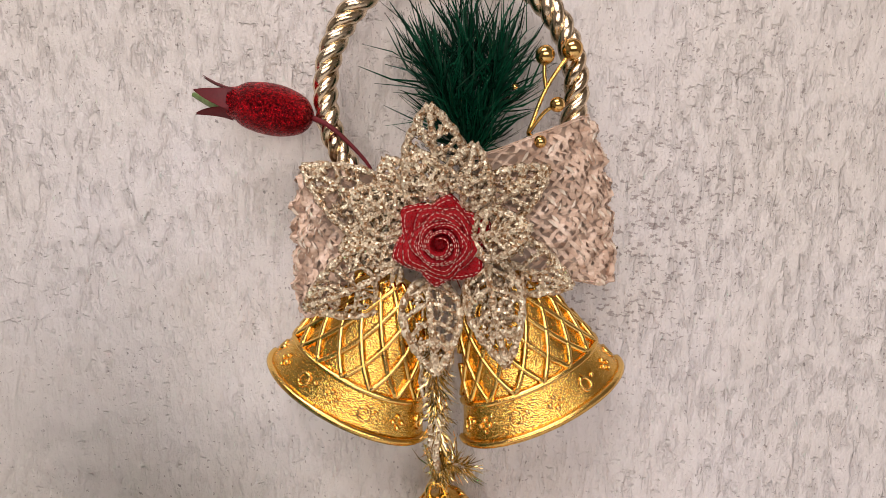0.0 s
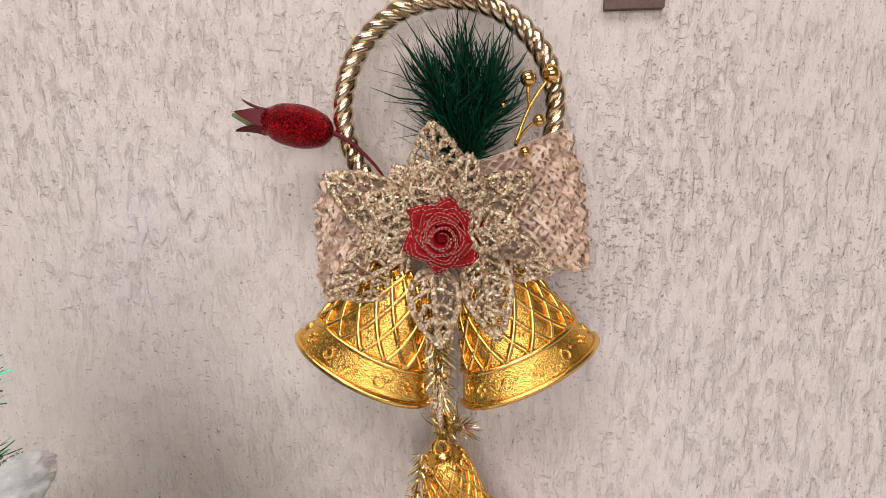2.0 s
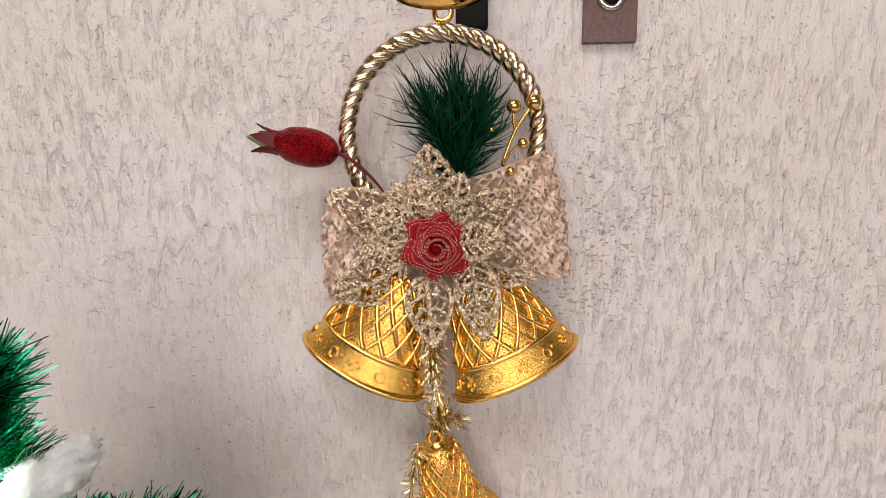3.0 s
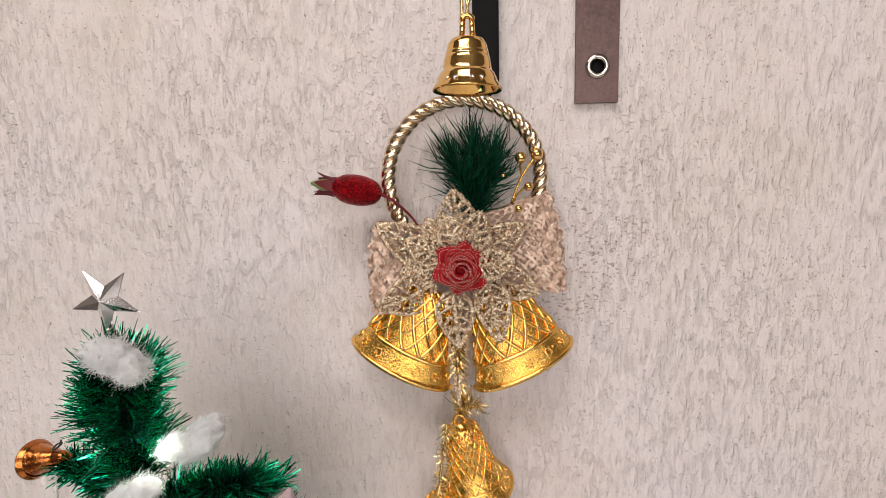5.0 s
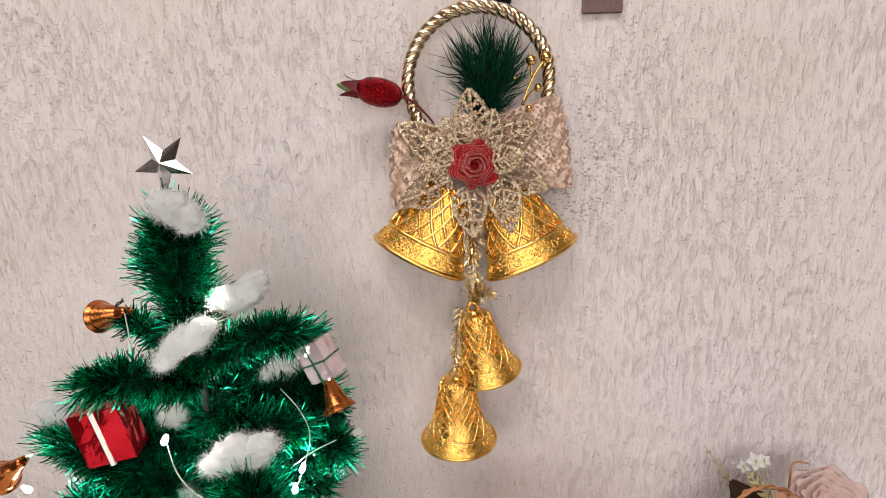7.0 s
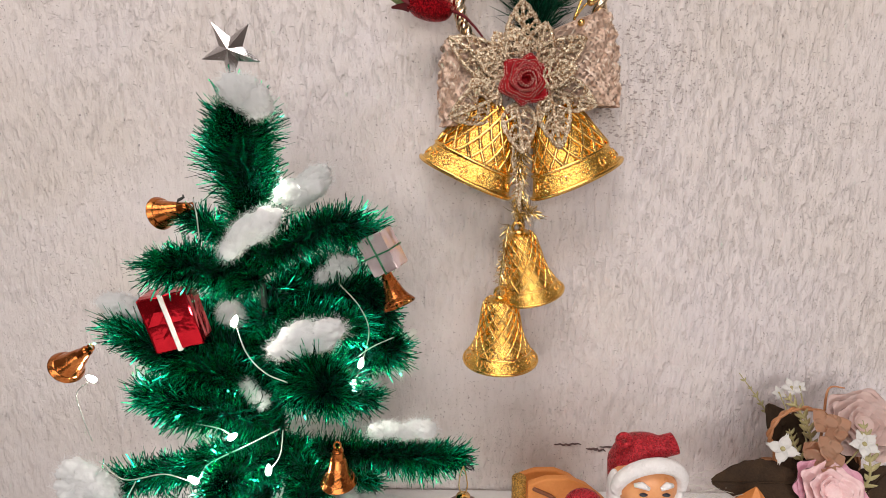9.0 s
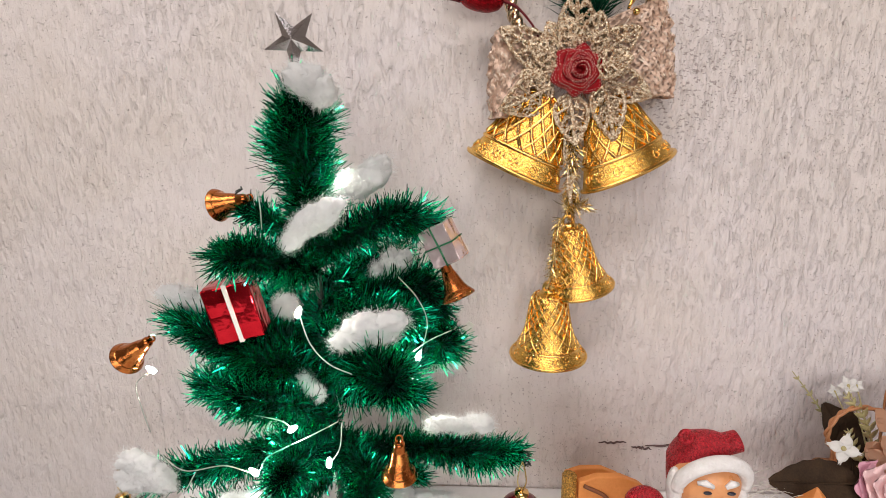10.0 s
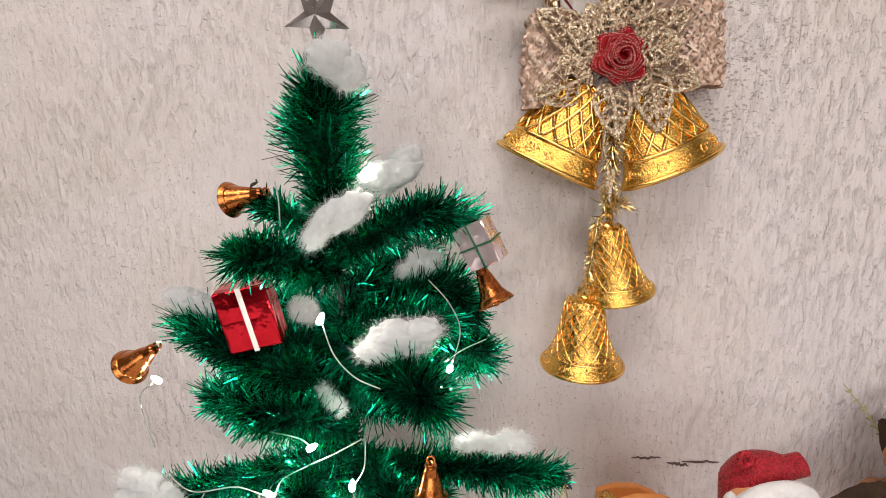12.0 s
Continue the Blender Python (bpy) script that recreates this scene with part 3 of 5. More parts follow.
def small_bell(m, radius, height, rng):
    b = lattice_bell("small_bell", m, radius, height, 1.0, 2 * math.pi, 0.0, 140, 4.4, 14, 0.00088, rng, orn, "small gold bell with a diamond lattice", 14, BELL)
    geo = ([], [])
    pts = [m @ Vector((0.0042 * math.cos(a), 0, height * 0.985 + 0.0035 + 0.0052 * math.sin(a))) for a in [2 * math.pi * k / 20 for k in range(20)]]
    tube(geo, pts, 0.0014, 8, closed=True)
    add(geo, turned([(0.0052, height * 0.985), (0.0052, height * 1.02), (0.0, height * 1.03)], 20, m))
    part("loop", geo, M["gold"], b)
    g2 = ball(([], []), m @ Vector((0, 0, -0.004)), 0.0055, 8, 12)
    tube(g2, [m @ Vector((0, 0, 0)), m @ Vector((0, 0, height * 0.6))], 0.0007, 5)
    part("clapper", g2, M["gold"], b)


small_bell(pose(0.0080, 0.192, 1.0375, 6, -12, 0), 0.0285, 0.055, rng)
small_bell(pose(-0.0170, 0.184, 0.9815, 3, -1, 0), 0.0315, 0.0560, rng)


def top_bell():
    m = pose(0.0035, 0.116, 1.3172, 0, 1, 0)
    r, h = 0.0188, 0.0264
    pts = [(0.0, 1.0), (0.30, 0.995), (0.46, 0.96), (0.54, 0.88), (0.575, 0.78), (0.595, 0.72), (0.605, 0.715), (0.625, 0.64), (0.635, 0.635), (0.70, 0.36), (0.735, 0.335), (0.77, 0.31), (0.88, 0.14), (0.95, 0.06), (1.0, 0.0)]
    prof = []
    for (r0, z0), (r1, z1) in zip(pts, pts[1:]):
        prof += [(r * (r0 + (r1 - r0) * k / 4), h * (z0 + (z1 - z0) * k / 4)) for k in range(4)]
    prof += [(r, 0), (r * 0.98, -0.0008), (r * 0.9, 0.001), (r * 0.66, h * 0.3), (r * 0.5, h * 0.8)]
    b = part("top_bell", turned(prof, 72, m), M["polished_gold"], orn, "plain polished gold bell above the ring")
    geo = ([], [])
    for dx in (-0.0030, 0.0030):
        tube(geo, [m @ Vector((dx, 0, h * 0.97)), m @ Vector((dx * 0.85, 0, h + 0.005)), m @ Vector((dx * 0.8, 0, h + 0.0095))], 0.0016, 10)
    tube(geo, [m @ Vector((0.0026 * math.cos(a), 0, h + 0.0093 + 0.0018 * math.sin(a))) for a in [math.pi * k / 8 for k in range(9)]], 0.0017, 8)
    part("loop", geo, M["polished_gold"], b)
    # pricked stars on the lip
    geo = ([], [])
    for a0, s in ((-1.95, 1.0), (-1.45, 0.7), (-1.15, 0.85), (-2.25, 0.6)):
        for k in range(4):
            w = math.pi * k / 4
            pts = []
            for e in (-1, 0, 1):
                a = a0 + e * 0.10 * s * math.cos(w)
                z = h * (0.155 + e * 0.07 * s * math.sin(w))
                rr = r * 0.885 + (h * 0.14 - z) * 1.0 + 0.0002
                pts.append(m @ Vector((rr * math.cos(a), rr * math.sin(a), z)))
            tube(geo, pts, 0.00028, 4)
    part("star_engraving", geo, M["silver"], b)
    # the cord
    base = m @ Vector((0, 0, h + 0.0105))
    geo = ([], [])
    for s in range(2):
        tube(geo, [base + Vector((0.0007 * math.cos(k * 0.9 + s * math.pi) + (0.0026 * (1 - abs(1 - k / 20)) if k < 40 else 0), 0.0007 * math.sin(k * 0.9 + s * math.pi), 0.0026 * k)) for k in range(76)], 0.0008, 6)
    tube(geo, [base + Vector((-0.0024 - 0.0006 * math.sin(k * 0.5), 0.001, 0.005 * k - 0.002)) for k in range(40)], 0.0011, 6)
    part("cord", geo, M["tinsel_gold"], orn, "twisted gold cord")


top_bell()
EYE_C = Vector((RING.x + 0.001, 0.198, RING.z + 0.0645))
part("eyelet", tube(([], []), [EYE_C + Vector((0.0046 * math.cos(a), 0.0008 * math.sin(2 * a), 0.0046 * math.sin(a))) for a in [2 * math.pi * k / 24 for k in range(24)]], 0.0016, 8, closed=True), M["polished_gold"], orn, "small gold eyelet on top of the ring")
part("tie_thread", tube(([], []), smooth_line([EYE_C + Vector((0, -0.001, 0.0044)), EYE_C + Vector((-0.001, -0.030, 0.004)), Vector((0.0035, 0.118, 1.336))], 6), 0.0006, 5), M["white_ribbon"], orn, "pale tie thread")
part("thread", tube(([], []), [Vector((0.0080, 0.2070, 1.3270)), Vector((0.0080, 0.2090, 1.3150)), Vector((0.0070, 0.2090, 1.2990))], 0.0004, 5), M["black"], orn, "thin dark thread")


def leaf_point(base, axis, side, out, length, width, u, v, cup):
    """A place on a cupped pointed leaf: u from stalk to tip, v from edge to edge (-1..1)."""
    w = width * 0.5 * (math.sin(math.pi * u ** 0.72) ** 0.85 if 0 < u < 1 else 0.0)
    lift = cup * math.sin(math.pi * u) * length - 0.18 * abs(v) ** 2 * w
    return base + axis * (u * length) + side * (v * w) + out * lift


def lace_leaf(base, tip, width, cup, rng, roll=0.0, thick=0.00138):
    base, tip = Vector(base), Vector(tip)
    axis = (tip - base)
    length = axis.length
    axis.normalize()
    out = Vector((0, -1, 0))
    side = axis.cross(out).normalized()
    out = side.cross(axis).normalized()
    q = Matrix.Rotation(roll, 3, axis)
    side, out = q @ side, q @ out
    at = lambda u, v: leaf_point(base, axis, side, out, length, width, u, v, cup)
    knob = lambda r: (lambda t: r * (1 + 0.22 * math.sin(t * 40 + r * 9e4)))
    geo = ([], [])
    for s in (-1, 1):
        tube(geo, [at(k / 26, s * 0.98) for k in range(27)], knob(thick * 1.25), 6)
    tube(geo, [at(k / 20, 0) for k in range(21)], knob(thick * 1.2), 6)
    for s in (-1, 1):
        for u0 in (0.08, 0.27, 0.46, 0.65):
            rise = 0.17 + rng.gauss(0, 0.012)
            tube(geo, [at(min(0.99, u0 + rise * (v ** 1.3)), s * v) for v in (0, 0.25, 0.5, 0.75, 0.97)], knob(thick * 0.85), 5)
        for vv, u0, u1 in ((0.36, 0.14, 0.9), (0.68, 0.2, 0.86)):
            for a in range(7):
                ua = u0 + (u1 - u0) * a / 7
                if rng.random() < 0.30:
                    tube(geo, [at(ua + 0.1 * k / 3, s * (vv + 0.16 * math.sin(k * 1.1 + a))) for k in range(4)], thick * 0.75, 5)
    for _ in range(34 if tip.x < ROSE.x else 6):
        u, v = 0.1 + 0.8 * rng.random(), rng.uniform(-0.85, 0.85)
        du, dv = rng.choice(((0.10, 0.25), (0.10, -0.25), (0.14, 0.05), (0.02, 0.35)))
        tube(geo, [at(min(0.97, u + du * k / 2), max(-0.96, min(0.96, v + dv * k / 2))) for k in range(3)], thick * 0.42, 4)
    for _ in range(int(110 * length / 0.03)):
        u = 0.05 + 0.9 * rng.random()
        v = rng.choice((-0.98, 0.98, 0.0, rng.uniform(-0.9, 0.9)))
        ball(geo, at(u, v) + out * thick * 0.6, thick * rng.uniform(0.4, 0.9), 4, 5)
    return geo


LEAVES = [
    # stalk, tip, width, cup, roll
    ((-0.0020, 0.1900, 1.2280), (-0.0050, 0.1780, 1.2630), 0.026, 0.05, 0.0),
    ((-0.0140, 0.1900, 1.2220), (-0.0240, 0.1860, 1.2430), 0.020, 0.10, 0.3),
    ((-0.0020, 0.1860, 1.2220), (-0.0130, 0.1830, 1.2450), 0.019, 0.10, 0.0),
    ((0.0070, 0.1860, 1.2210), (0.0130, 0.1800, 1.2480), 0.021, 0.12, 0.0),
    ((0.0130, 0.1900, 1.2190), (0.0440, 0.1860, 1.2380), 0.022, 0.10, 0.1),
    ((0.0110, 0.1840, 1.2090), (0.0350, 0.1720, 1.2150), 0.020, 0.16, -0.2),
    ((0.0160, 0.1900, 1.2040), (0.0540, 0.1850, 1.1890), 0.025, 0.10, 0.1),
    ((0.0180, 0.1840, 1.2010), (0.0260, 0.1760, 1.1570), 0.024, 0.10, 0.2),
    ((0.0110, 0.1900, 1.1880), (0.0280, 0.1800, 1.1750), 0.020, 0.10, 0.0),
    ((-0.0070, 0.1880, 1.1920), (-0.0030, 0.1740, 1.1540), 0.025, 0.10, 0.0),
    ((-0.0190, 0.1880, 1.1980), (-0.0590, 0.1810, 1.1810), 0.029, 0.12, -0.2),
    ((-0.0170, 0.1860, 1.2090), (-0.0440, 0.1860, 1.2050), 0.021, 0.12, 0.0),
    ((-0.0170, 0.1900, 1.2130), (-0.0590, 0.1870, 1.2400), 0.027, 0.10, 0.2),
    ((-0.0140, 0.1860, 1.2160), (-0.0390, 0.1820, 1.2290), 0.021, 0.12, 0.2),
]
for b, t, w, c, ro in LEAVES:
    part("leaf", lace_leaf(b, t, w, c, rng, ro), M["leaf_glitter"], orn)


def rose():
    """A rose folded from stitched satin ribbon: pointed outer folds, then swirling folds with rolled rims, dashed stitches along each."""
    heart = part("rose", ball(([], []), ROSE + Vector((0, 0.005, 0)), 0.006, 10, 16), M["rose_red"], orn, "red satin rose with pale stitched edges")
    stitch = ([], [])
    rr = random.Random(3)

    def fold(mid, span, radius, front, swirl, point, rows):
        """One fold: it rises from the heart, rolls over at the rim and winds inwards along its length."""
        nu = 18
        prof = ((0.45, 0.0065), (0.66, -front * 0.55 + 0.0018), (0.79, -front), (0.88, -front + 0.0001), (0.97, -front + 0.0009), (1.03, -front + 0.0026), (1.0, -front + 0.0040))
        tilt = rr.uniform(-0.0012, 0.0012)

        def at(u, f, lift=0.0):
            i = min(int(f), len(prof) - 2)
            k, y = (prof[i][n] + (prof[i + 1][n] - prof[i][n]) * (f - i) for n in (0, 1))
            a = mid + span * (u - 0.5)
            tri = max(0.0, 1 - abs(u - 0.5) * 2)
            r = radius * (1 + swirl * (0.5 - u) + point * (tri ** 1.3 - 0.45)) * (1 if f > 1.5 else 0.95)
            sag = 0.0016 * (1 - tri) * min(1.0, f / 2)
            return ROSE + Vector((r * k * math.cos(a), y + sag + tilt * (u - 0.5) - lift, r * k * math.sin(a)))

        geo = ([], [])
        nv = len(prof)
        for j in range(nv):
            geo[0].extend(at(i / (nu - 1), j) for i in range(nu))
        n1 = len(geo[0])
        geo[0].extend([p + Vector((0, 0.0004, 0)) for p in geo[0][:n1]])
        for j in range(nv - 1):
            for i in range(nu - 1):
                q = j * nu + i
                geo[1].append((q, q + 1, q + nu + 1, q + nu))
                geo[1].append((q + n1, q + nu + n1, q + nu + 1 + n1, q + 1 + n1))
        part("petal", geo, M["rose_red"], heart)
        for f in rows:
            steps = max(4, int(span * radius * 0.9 / 0.0017))
            for k in range(steps):
                u = (k + 0.2 + 0.15 * rr.random()) / steps
                p, e = at(u, f, 0.0003), at(min(1.0, u + 0.55 / steps), f, 0.0003)
                if (e - p).length > 0.0002 and rr.random() > 0.06:
                    tube(stitch, [p, (p + e) / 2 + Vector((0, -0.00018, 0)), e], rr.uniform(0.00015, 0.00022), 5)

    turn = 0.35
    for k in range(6):
        fold(k * math.pi / 3 + turn + rr.gauss(0, 0.10), 1.28, 0.0176 + rr.gauss(0, 0.0010), 0.0005 + 0.0015 * rr.random(), 0.06, 0.30, (3.2, 4.3))
    for n, radius, front, span, rows in ((5, 0.0142, 0.0038, 1.75, (2.5, 4.1)), (4, 0.0116, 0.0062, 2.0, (2.4, 4.0)), (4, 0.0090, 0.0082, 2.1, (3.0, 4.2)), (3, 0.0066, 0.0098, 2.5, (2.7, 4.0)), (2, 0.0042, 0.0110, 3.3, (3.2,))):
        turn += 0.7
        for k in range(n):
            fold(k * 2 * math.pi / n + turn + rr.gauss(0, 0.12), span, radius + rr.gauss(0, 0.0005), front + rr.gauss(0, 0.0006), 0.24, 0.26 if radius > 0.01 else 0.08, rows)
    part("stitching", stitch, M["stitch"], heart, "rows of pale dashed stitches")
    fr = needles([ROSE + Vector((0.010 * math.cos(a), 0.008, 0.010 * math.sin(a))) for a in [k * 0.21 for k in range(31)]], 900, 0.013, 0.0004, rr, 0.0, 0.0)
    part("fringe", fr, M["red_glitter"], heart, "fine red fringe round the rose")


rose()


def mesh_loop(root, outer, half, depth, root_half, rng, lean=0.0):
    """One loop of a bow in open woven ribbon: it leaves the knot, swells forward and comes back along the wall."""
    root, outer = Vector(root), Vector(outer)
    along = outer - root
    length = along.length
    along.normalize()
    up = Vector((0, 1, 0)).cross(along).normalized()
    if up.z < 0:
        up = -up
    fwd = Vector((0, -1, 0))

    def at(s, v):
        # s runs 0..1 round the loop, v -1..1 over the ribbon's width
        x = length * math.sin(math.pi * s) ** 0.62
        y = depth * math.cos(math.pi * s) * math.sin(math.pi * min(1, s * 1.0)) ** 0.35
        wid = root_half + (half - root_half) * math.sin(math.pi * s) ** 0.8
        rip = 0.0022 * math.sin(v * 6 + s * 27) + 0.0016 * math.sin(v * 13 - s * 41) + 0.0010 * math.sin(v * 29 + s * 17)
        ex = 0.0035 * (1 - v * v) + 0.0010 * math.sin(v * 17) + 0.0007 * math.sin(v * 31 + 1)
        return root + along * (x + ex * math.sin(math.pi * s)) + up * (v * wid + lean * x) + fwd * (y + rip)

    geo = ([], [])
    for fam in (0, 1):
        count = 50
        for k in range(-20, count):
            pts, sides = [], []
            off = k / (count * 0.62)
            for j in range(40):
                v = -1 + 2 * j / 39
                s = off + (0.19 * (v + 1) if fam == 0 else 0.19 * (1 - v))
                if 0.0 <= s <= 1.0:
                    weave = 0.0010 * math.sin(j * 1.05 * 2 + k * math.pi + fam * math.pi)
                    p = at(s, v)
                    e = at(min(1, s + 0.004), v) - at(max(0, s - 0.004), v)
                    g = at(s, min(1, v + 0.02)) - at(s, max(-1, v - 0.02))
                    nn = e.cross(g)
                    nn = nn.normalized() if nn.length > 1e-9 else fwd
                    pts.append(p + nn * weave + Vector((rng.gauss(0, 0.00018), 0, rng.gauss(0, 0.00018))))
                    sides.append(e.normalized() if e.length > 1e-9 else along)
            if len(pts) > 3:
                sd = list(sides)
                ribbon(geo, pts, 0.0021 + 0.0006 * rng.random(), lambda i, sd=sd: sd[i])
    slubs = ([], [])
    for _ in range(64):
        s, v = rng.uniform(0.06, 0.5), rng.uniform(-0.95, 0.95)
        ln = rng.uniform(0.010, 0.022)
        bend = rng.choice((-0.10, 0.10))
        pts = [at(s + ln * k / 4, max(-1, min(1, v + bend * k / 4))) + fwd * (0.0012 + 0.0010 * math.sin(math.pi * k / 4)) for k in range(5)]
        ribbon(slubs, pts, lambda u: 0.0004 + 0.0015 * math.sin(math.pi * u), lambda i: up)
    for v in (-1, 1):
        for d in (0, 0.03):
            pts = [at(k / 60, v * (1 - d)) for k in range(61)]
            tube(geo, pts, 0.00035, 4)
    lining = ([], [])
    nu, nv = 48, 16
    for i in range(nu):
        for j in range(nv):
            lining[0].append(at(0.01 + 0.98 * i / (nu - 1), -0.97 + 1.94 * j / (nv - 1)) - fwd * 0.0016 * math.cos(math.pi * i / (nu - 1)))
    lining[1].extend((i * nv + j, i * nv + j + 1, (i + 1) * nv + j + 1, (i + 1) * nv + j) for i in range(nu - 1) for j in range(nv - 1))
    return geo, slubs, lining


for root, tip, half, root_half in (((-0.0210, 0.2020, 1.2060), (-0.0640, 0.2000, 1.2080), 0.0330, 0.031), ((0.0130, 0.2020, 1.2160), (0.0690, 0.2000, 1.2250), 0.0370, 0.027)):
    weave, slubs, lining = mesh_loop(root, tip, half, 0.017, root_half, rng)
    loop = part("bow_loop", lining, M["organza"], orn, "beige woven mesh bow loop")
    part("weave", weave, M["mesh"], loop, "woven straw-coloured strips")["kind"] = "stuff"
    part("slub", slubs, M["slub"], loop, "shiny cream slubs in the weave")["kind"] = "stuff"


def pine_pick():
    root = Vector((0.0120, 0.2120, 1.2420))
    p = part("pine_sprig", tube(([], []), [root, Vector((0.0110, 0.2100, 1.2700)), Vector((0.0080, 0.2080, 1.2970))], 0.0013, 6), M["wire_dark"], orn, "dark green pine sprig")
    geo = ([], [])
    rg = random.Random(21)
    tips = ((0.0110, 0.2070, 1.2950), (-0.0040, 0.2050, 1.2840), (0.0250, 0.2050, 1.2830))
    for tip in tips:
        line = [root.lerp(Vector(tip), k / 10) for k in range(11)]
        add(geo, needles(line, 400, 0.033, 0.00085, rg, 1.0, 0.3))
    part("pine_needles", geo, M["pine"], p)


pine_pick()


def berry_sprig():
    stem = ([], [])
    root = (0.0360, 0.1940, 1.2530)
    fork = (0.0430, 0.1920, 1.2710)
    b1, b2, b3, b4 = (0.0420, 0.1900, 1.2840), (0.0530, 0.1900, 1.2860), (0.0470, 0.1880, 1.2640), (0.0400, 0.1860, 1.2490)
    tube(stem, smooth_line([root, fork, b2], 6), 0.0009, 6)
    tube(stem, smooth_line([fork, (0.0420, 0.1910, 1.2770), b1], 6), 0.0008, 6)
    tube(stem, smooth_line([root, (0.0420, 0.1900, 1.2610), b3], 6), 0.0008, 6)
    tube(stem, smooth_line([root, b4], 6), 0.0008, 6)
    s = part("berry_sprig", stem, M["gold"], orn, "gold berry sprig")
    for b, r in ((b1, 0.0040), (b2, 0.0044), (b3, 0.0031), (b4, 0.0026), ((0.0300, 0.1920, 1.2720), 0.0013)):
        part("berry", ball(([], []), b, r, 12, 18), M["polished_gold"], s)


berry_sprig()


def red_pod():
    """A red glitter pod with a split, leafy crown on a wire stem."""
    c, e = Vector((-0.0720, 0.1930, 1.2640)), Vector((-0.0560, 0.1950, 1.2610))
    ax = (e - c).normalized()
    m = Matrix.Translation(c) @ ax.to_track_quat("Z", "Y").to_matrix().to_4x4()
    prof = curve_profile([(0.0, 0.0165), (0.0030, 0.0160), (0.0075, 0.0125), (0.0103, 0.005), (0.0108, -0.003), (0.0095, -0.011), (0.0070, -0.0155), (0.0062, -0.018)], 42)
    pod = part("pod", turned(prof, 40, m), M["red_glitter"], orn, "red glitter seed pod on a wire stem")
    for k in range(5):
        a = 2 * math.pi * k / 5 + 0.5
        geo = ([], [])
        pts = [m @ Vector(((0.0058 + 0.004 * (u ** 2) - 0.001 * u) * math.cos(a), (0.0058 + 0.004 * u ** 2 - 0.001 * u) * math.sin(a), -0.0165 - 0.0135 * u)) for u in [i / 6 for i in range(7)]]
        sd = m.to_3x3() @ Vector((-math.sin(a), math.cos(a), 0))
        ribbon(geo, pts, lambda u: 0.0092 * (1 - u) ** 0.7 + 0.0003, lambda i, sd=sd: sd)
        n1 = len(geo[0])
        inn = m.to_3x3() @ Vector((math.cos(a), math.sin(a), 0)) * 0.0006
        geo[0].extend([v - inn for v in geo[0][:n1]])
        geo[1].extend([tuple(i + n1 for i in f[::-1]) for f in geo[1][:]])
        part("sepal", geo, M["pod_red"], pod)
    geo = turned(curve_profile([(0.0050, -0.016), (0.0054, -0.021), (0.0040, -0.026), (0.0008, -0.0335)], 12), 10, m)
    part("bud_tip", geo, M["green_tip"], pod, "pale green tip")
    stem = tube(([], []), smooth_line([m @ Vector((0, 0, 0.0155)), (-0.0470, 0.1920, 1.2560), (-0.0350, 0.1940, 1.2440), (-0.0290, 0.1960, 1.2340)], 6), lambda u: 0.0013 - 0.0007 * u, 7)
    part("stem", stem, M["pod_red"], pod)


red_pod()


def tail():
    """Gold tinsel and lace that hang from the rose to the small bells."""
    rg = random.Random(8)
    line = smooth_line([(-0.0040, 0.1820, 1.1660), (-0.0040, 0.1800, 1.1410), (-0.0030, 0.1840, 1.1200), (-0.0020, 0.1880, 1.0980)], 10)
    t = part("tail_cord", tube(([], []), line, 0.0012, 6), M["tinsel_gold"], orn, "gold tinsel cord between the bells")
    part("tinsel", needles(line, 900, 0.0105, 0.0006, rg, 0.9, 0.2), M["tinsel_gold"], t)
    part("tuft", needles([Vector((-0.0070, 0.1840, 1.1060)), Vector((0.0010, 0.1860, 1.1080)), Vector((0.0100, 0.1860, 1.1060))], 240, 0.012, 0.0005, rg, 0.2, 0.4), M["tinsel_gold"], t)
    geo = ([], [])
    for dx in (-0.0075, -0.004, 0.0, 0.0035, 0.007):
        tube(geo, [line[0] + Vector((dx * (1 - k / 14) + 0.001 * math.sin(k), -0.002, -0.0042 * k)) for k in range(15)], lambda u: 0.0011 + 0.0004 * math.sin(u * 50), 5)
    part("lace_strand", geo, M["leaf_glitter"], t)
    low = smooth_line([(-0.0130, 0.1720, 1.0990), (-0.0160, 0.1680, 1.0800), (-0.0190, 0.1680, 1.0570), (-0.0180, 0.1780, 1.0400)], 8)
    c2 = part("tail_cord", tube(([], []), low, 0.0010, 6), M["tinsel_gold"], orn, "gold tinsel cord between the bells")
    part("tinsel", needles(low, 320, 0.0075, 0.0005, rg, 0.6, 0.2), M["tinsel_gold"], c2)


tail()

# ---- the tinsel tree ----
TREE_X, TREE_Y = -0.176, 0.105
tree = thing("christmas_tree", (TREE_X, TREE_Y, SHELF), "small green foil tinsel Christmas tree with wire branches", "tree")
trunk_line = smooth_line([(TREE_X, TREE_Y, SHELF + 0.01), (-0.1780, 0.1000, 0.9770), (-0.1810, 0.0960, 1.0690), (-0.1840, 0.0920, 1.1420), (-0.1860, 0.0880, 1.1990)], 10)
part("trunk", tube(([], []), trunk_line, 0.0024, 8), M["wire_dark"], tree)
part("base", turned(curve_profile([(0.0, 0.018), (0.012, 0.018), (0.022, 0.012), (0.042, 0.004), (0.046, 0.0)], 20) + [(0.0, 0.0)], 40, pose(TREE_X, TREE_Y, SHELF)), M["wire_dark"], tree)

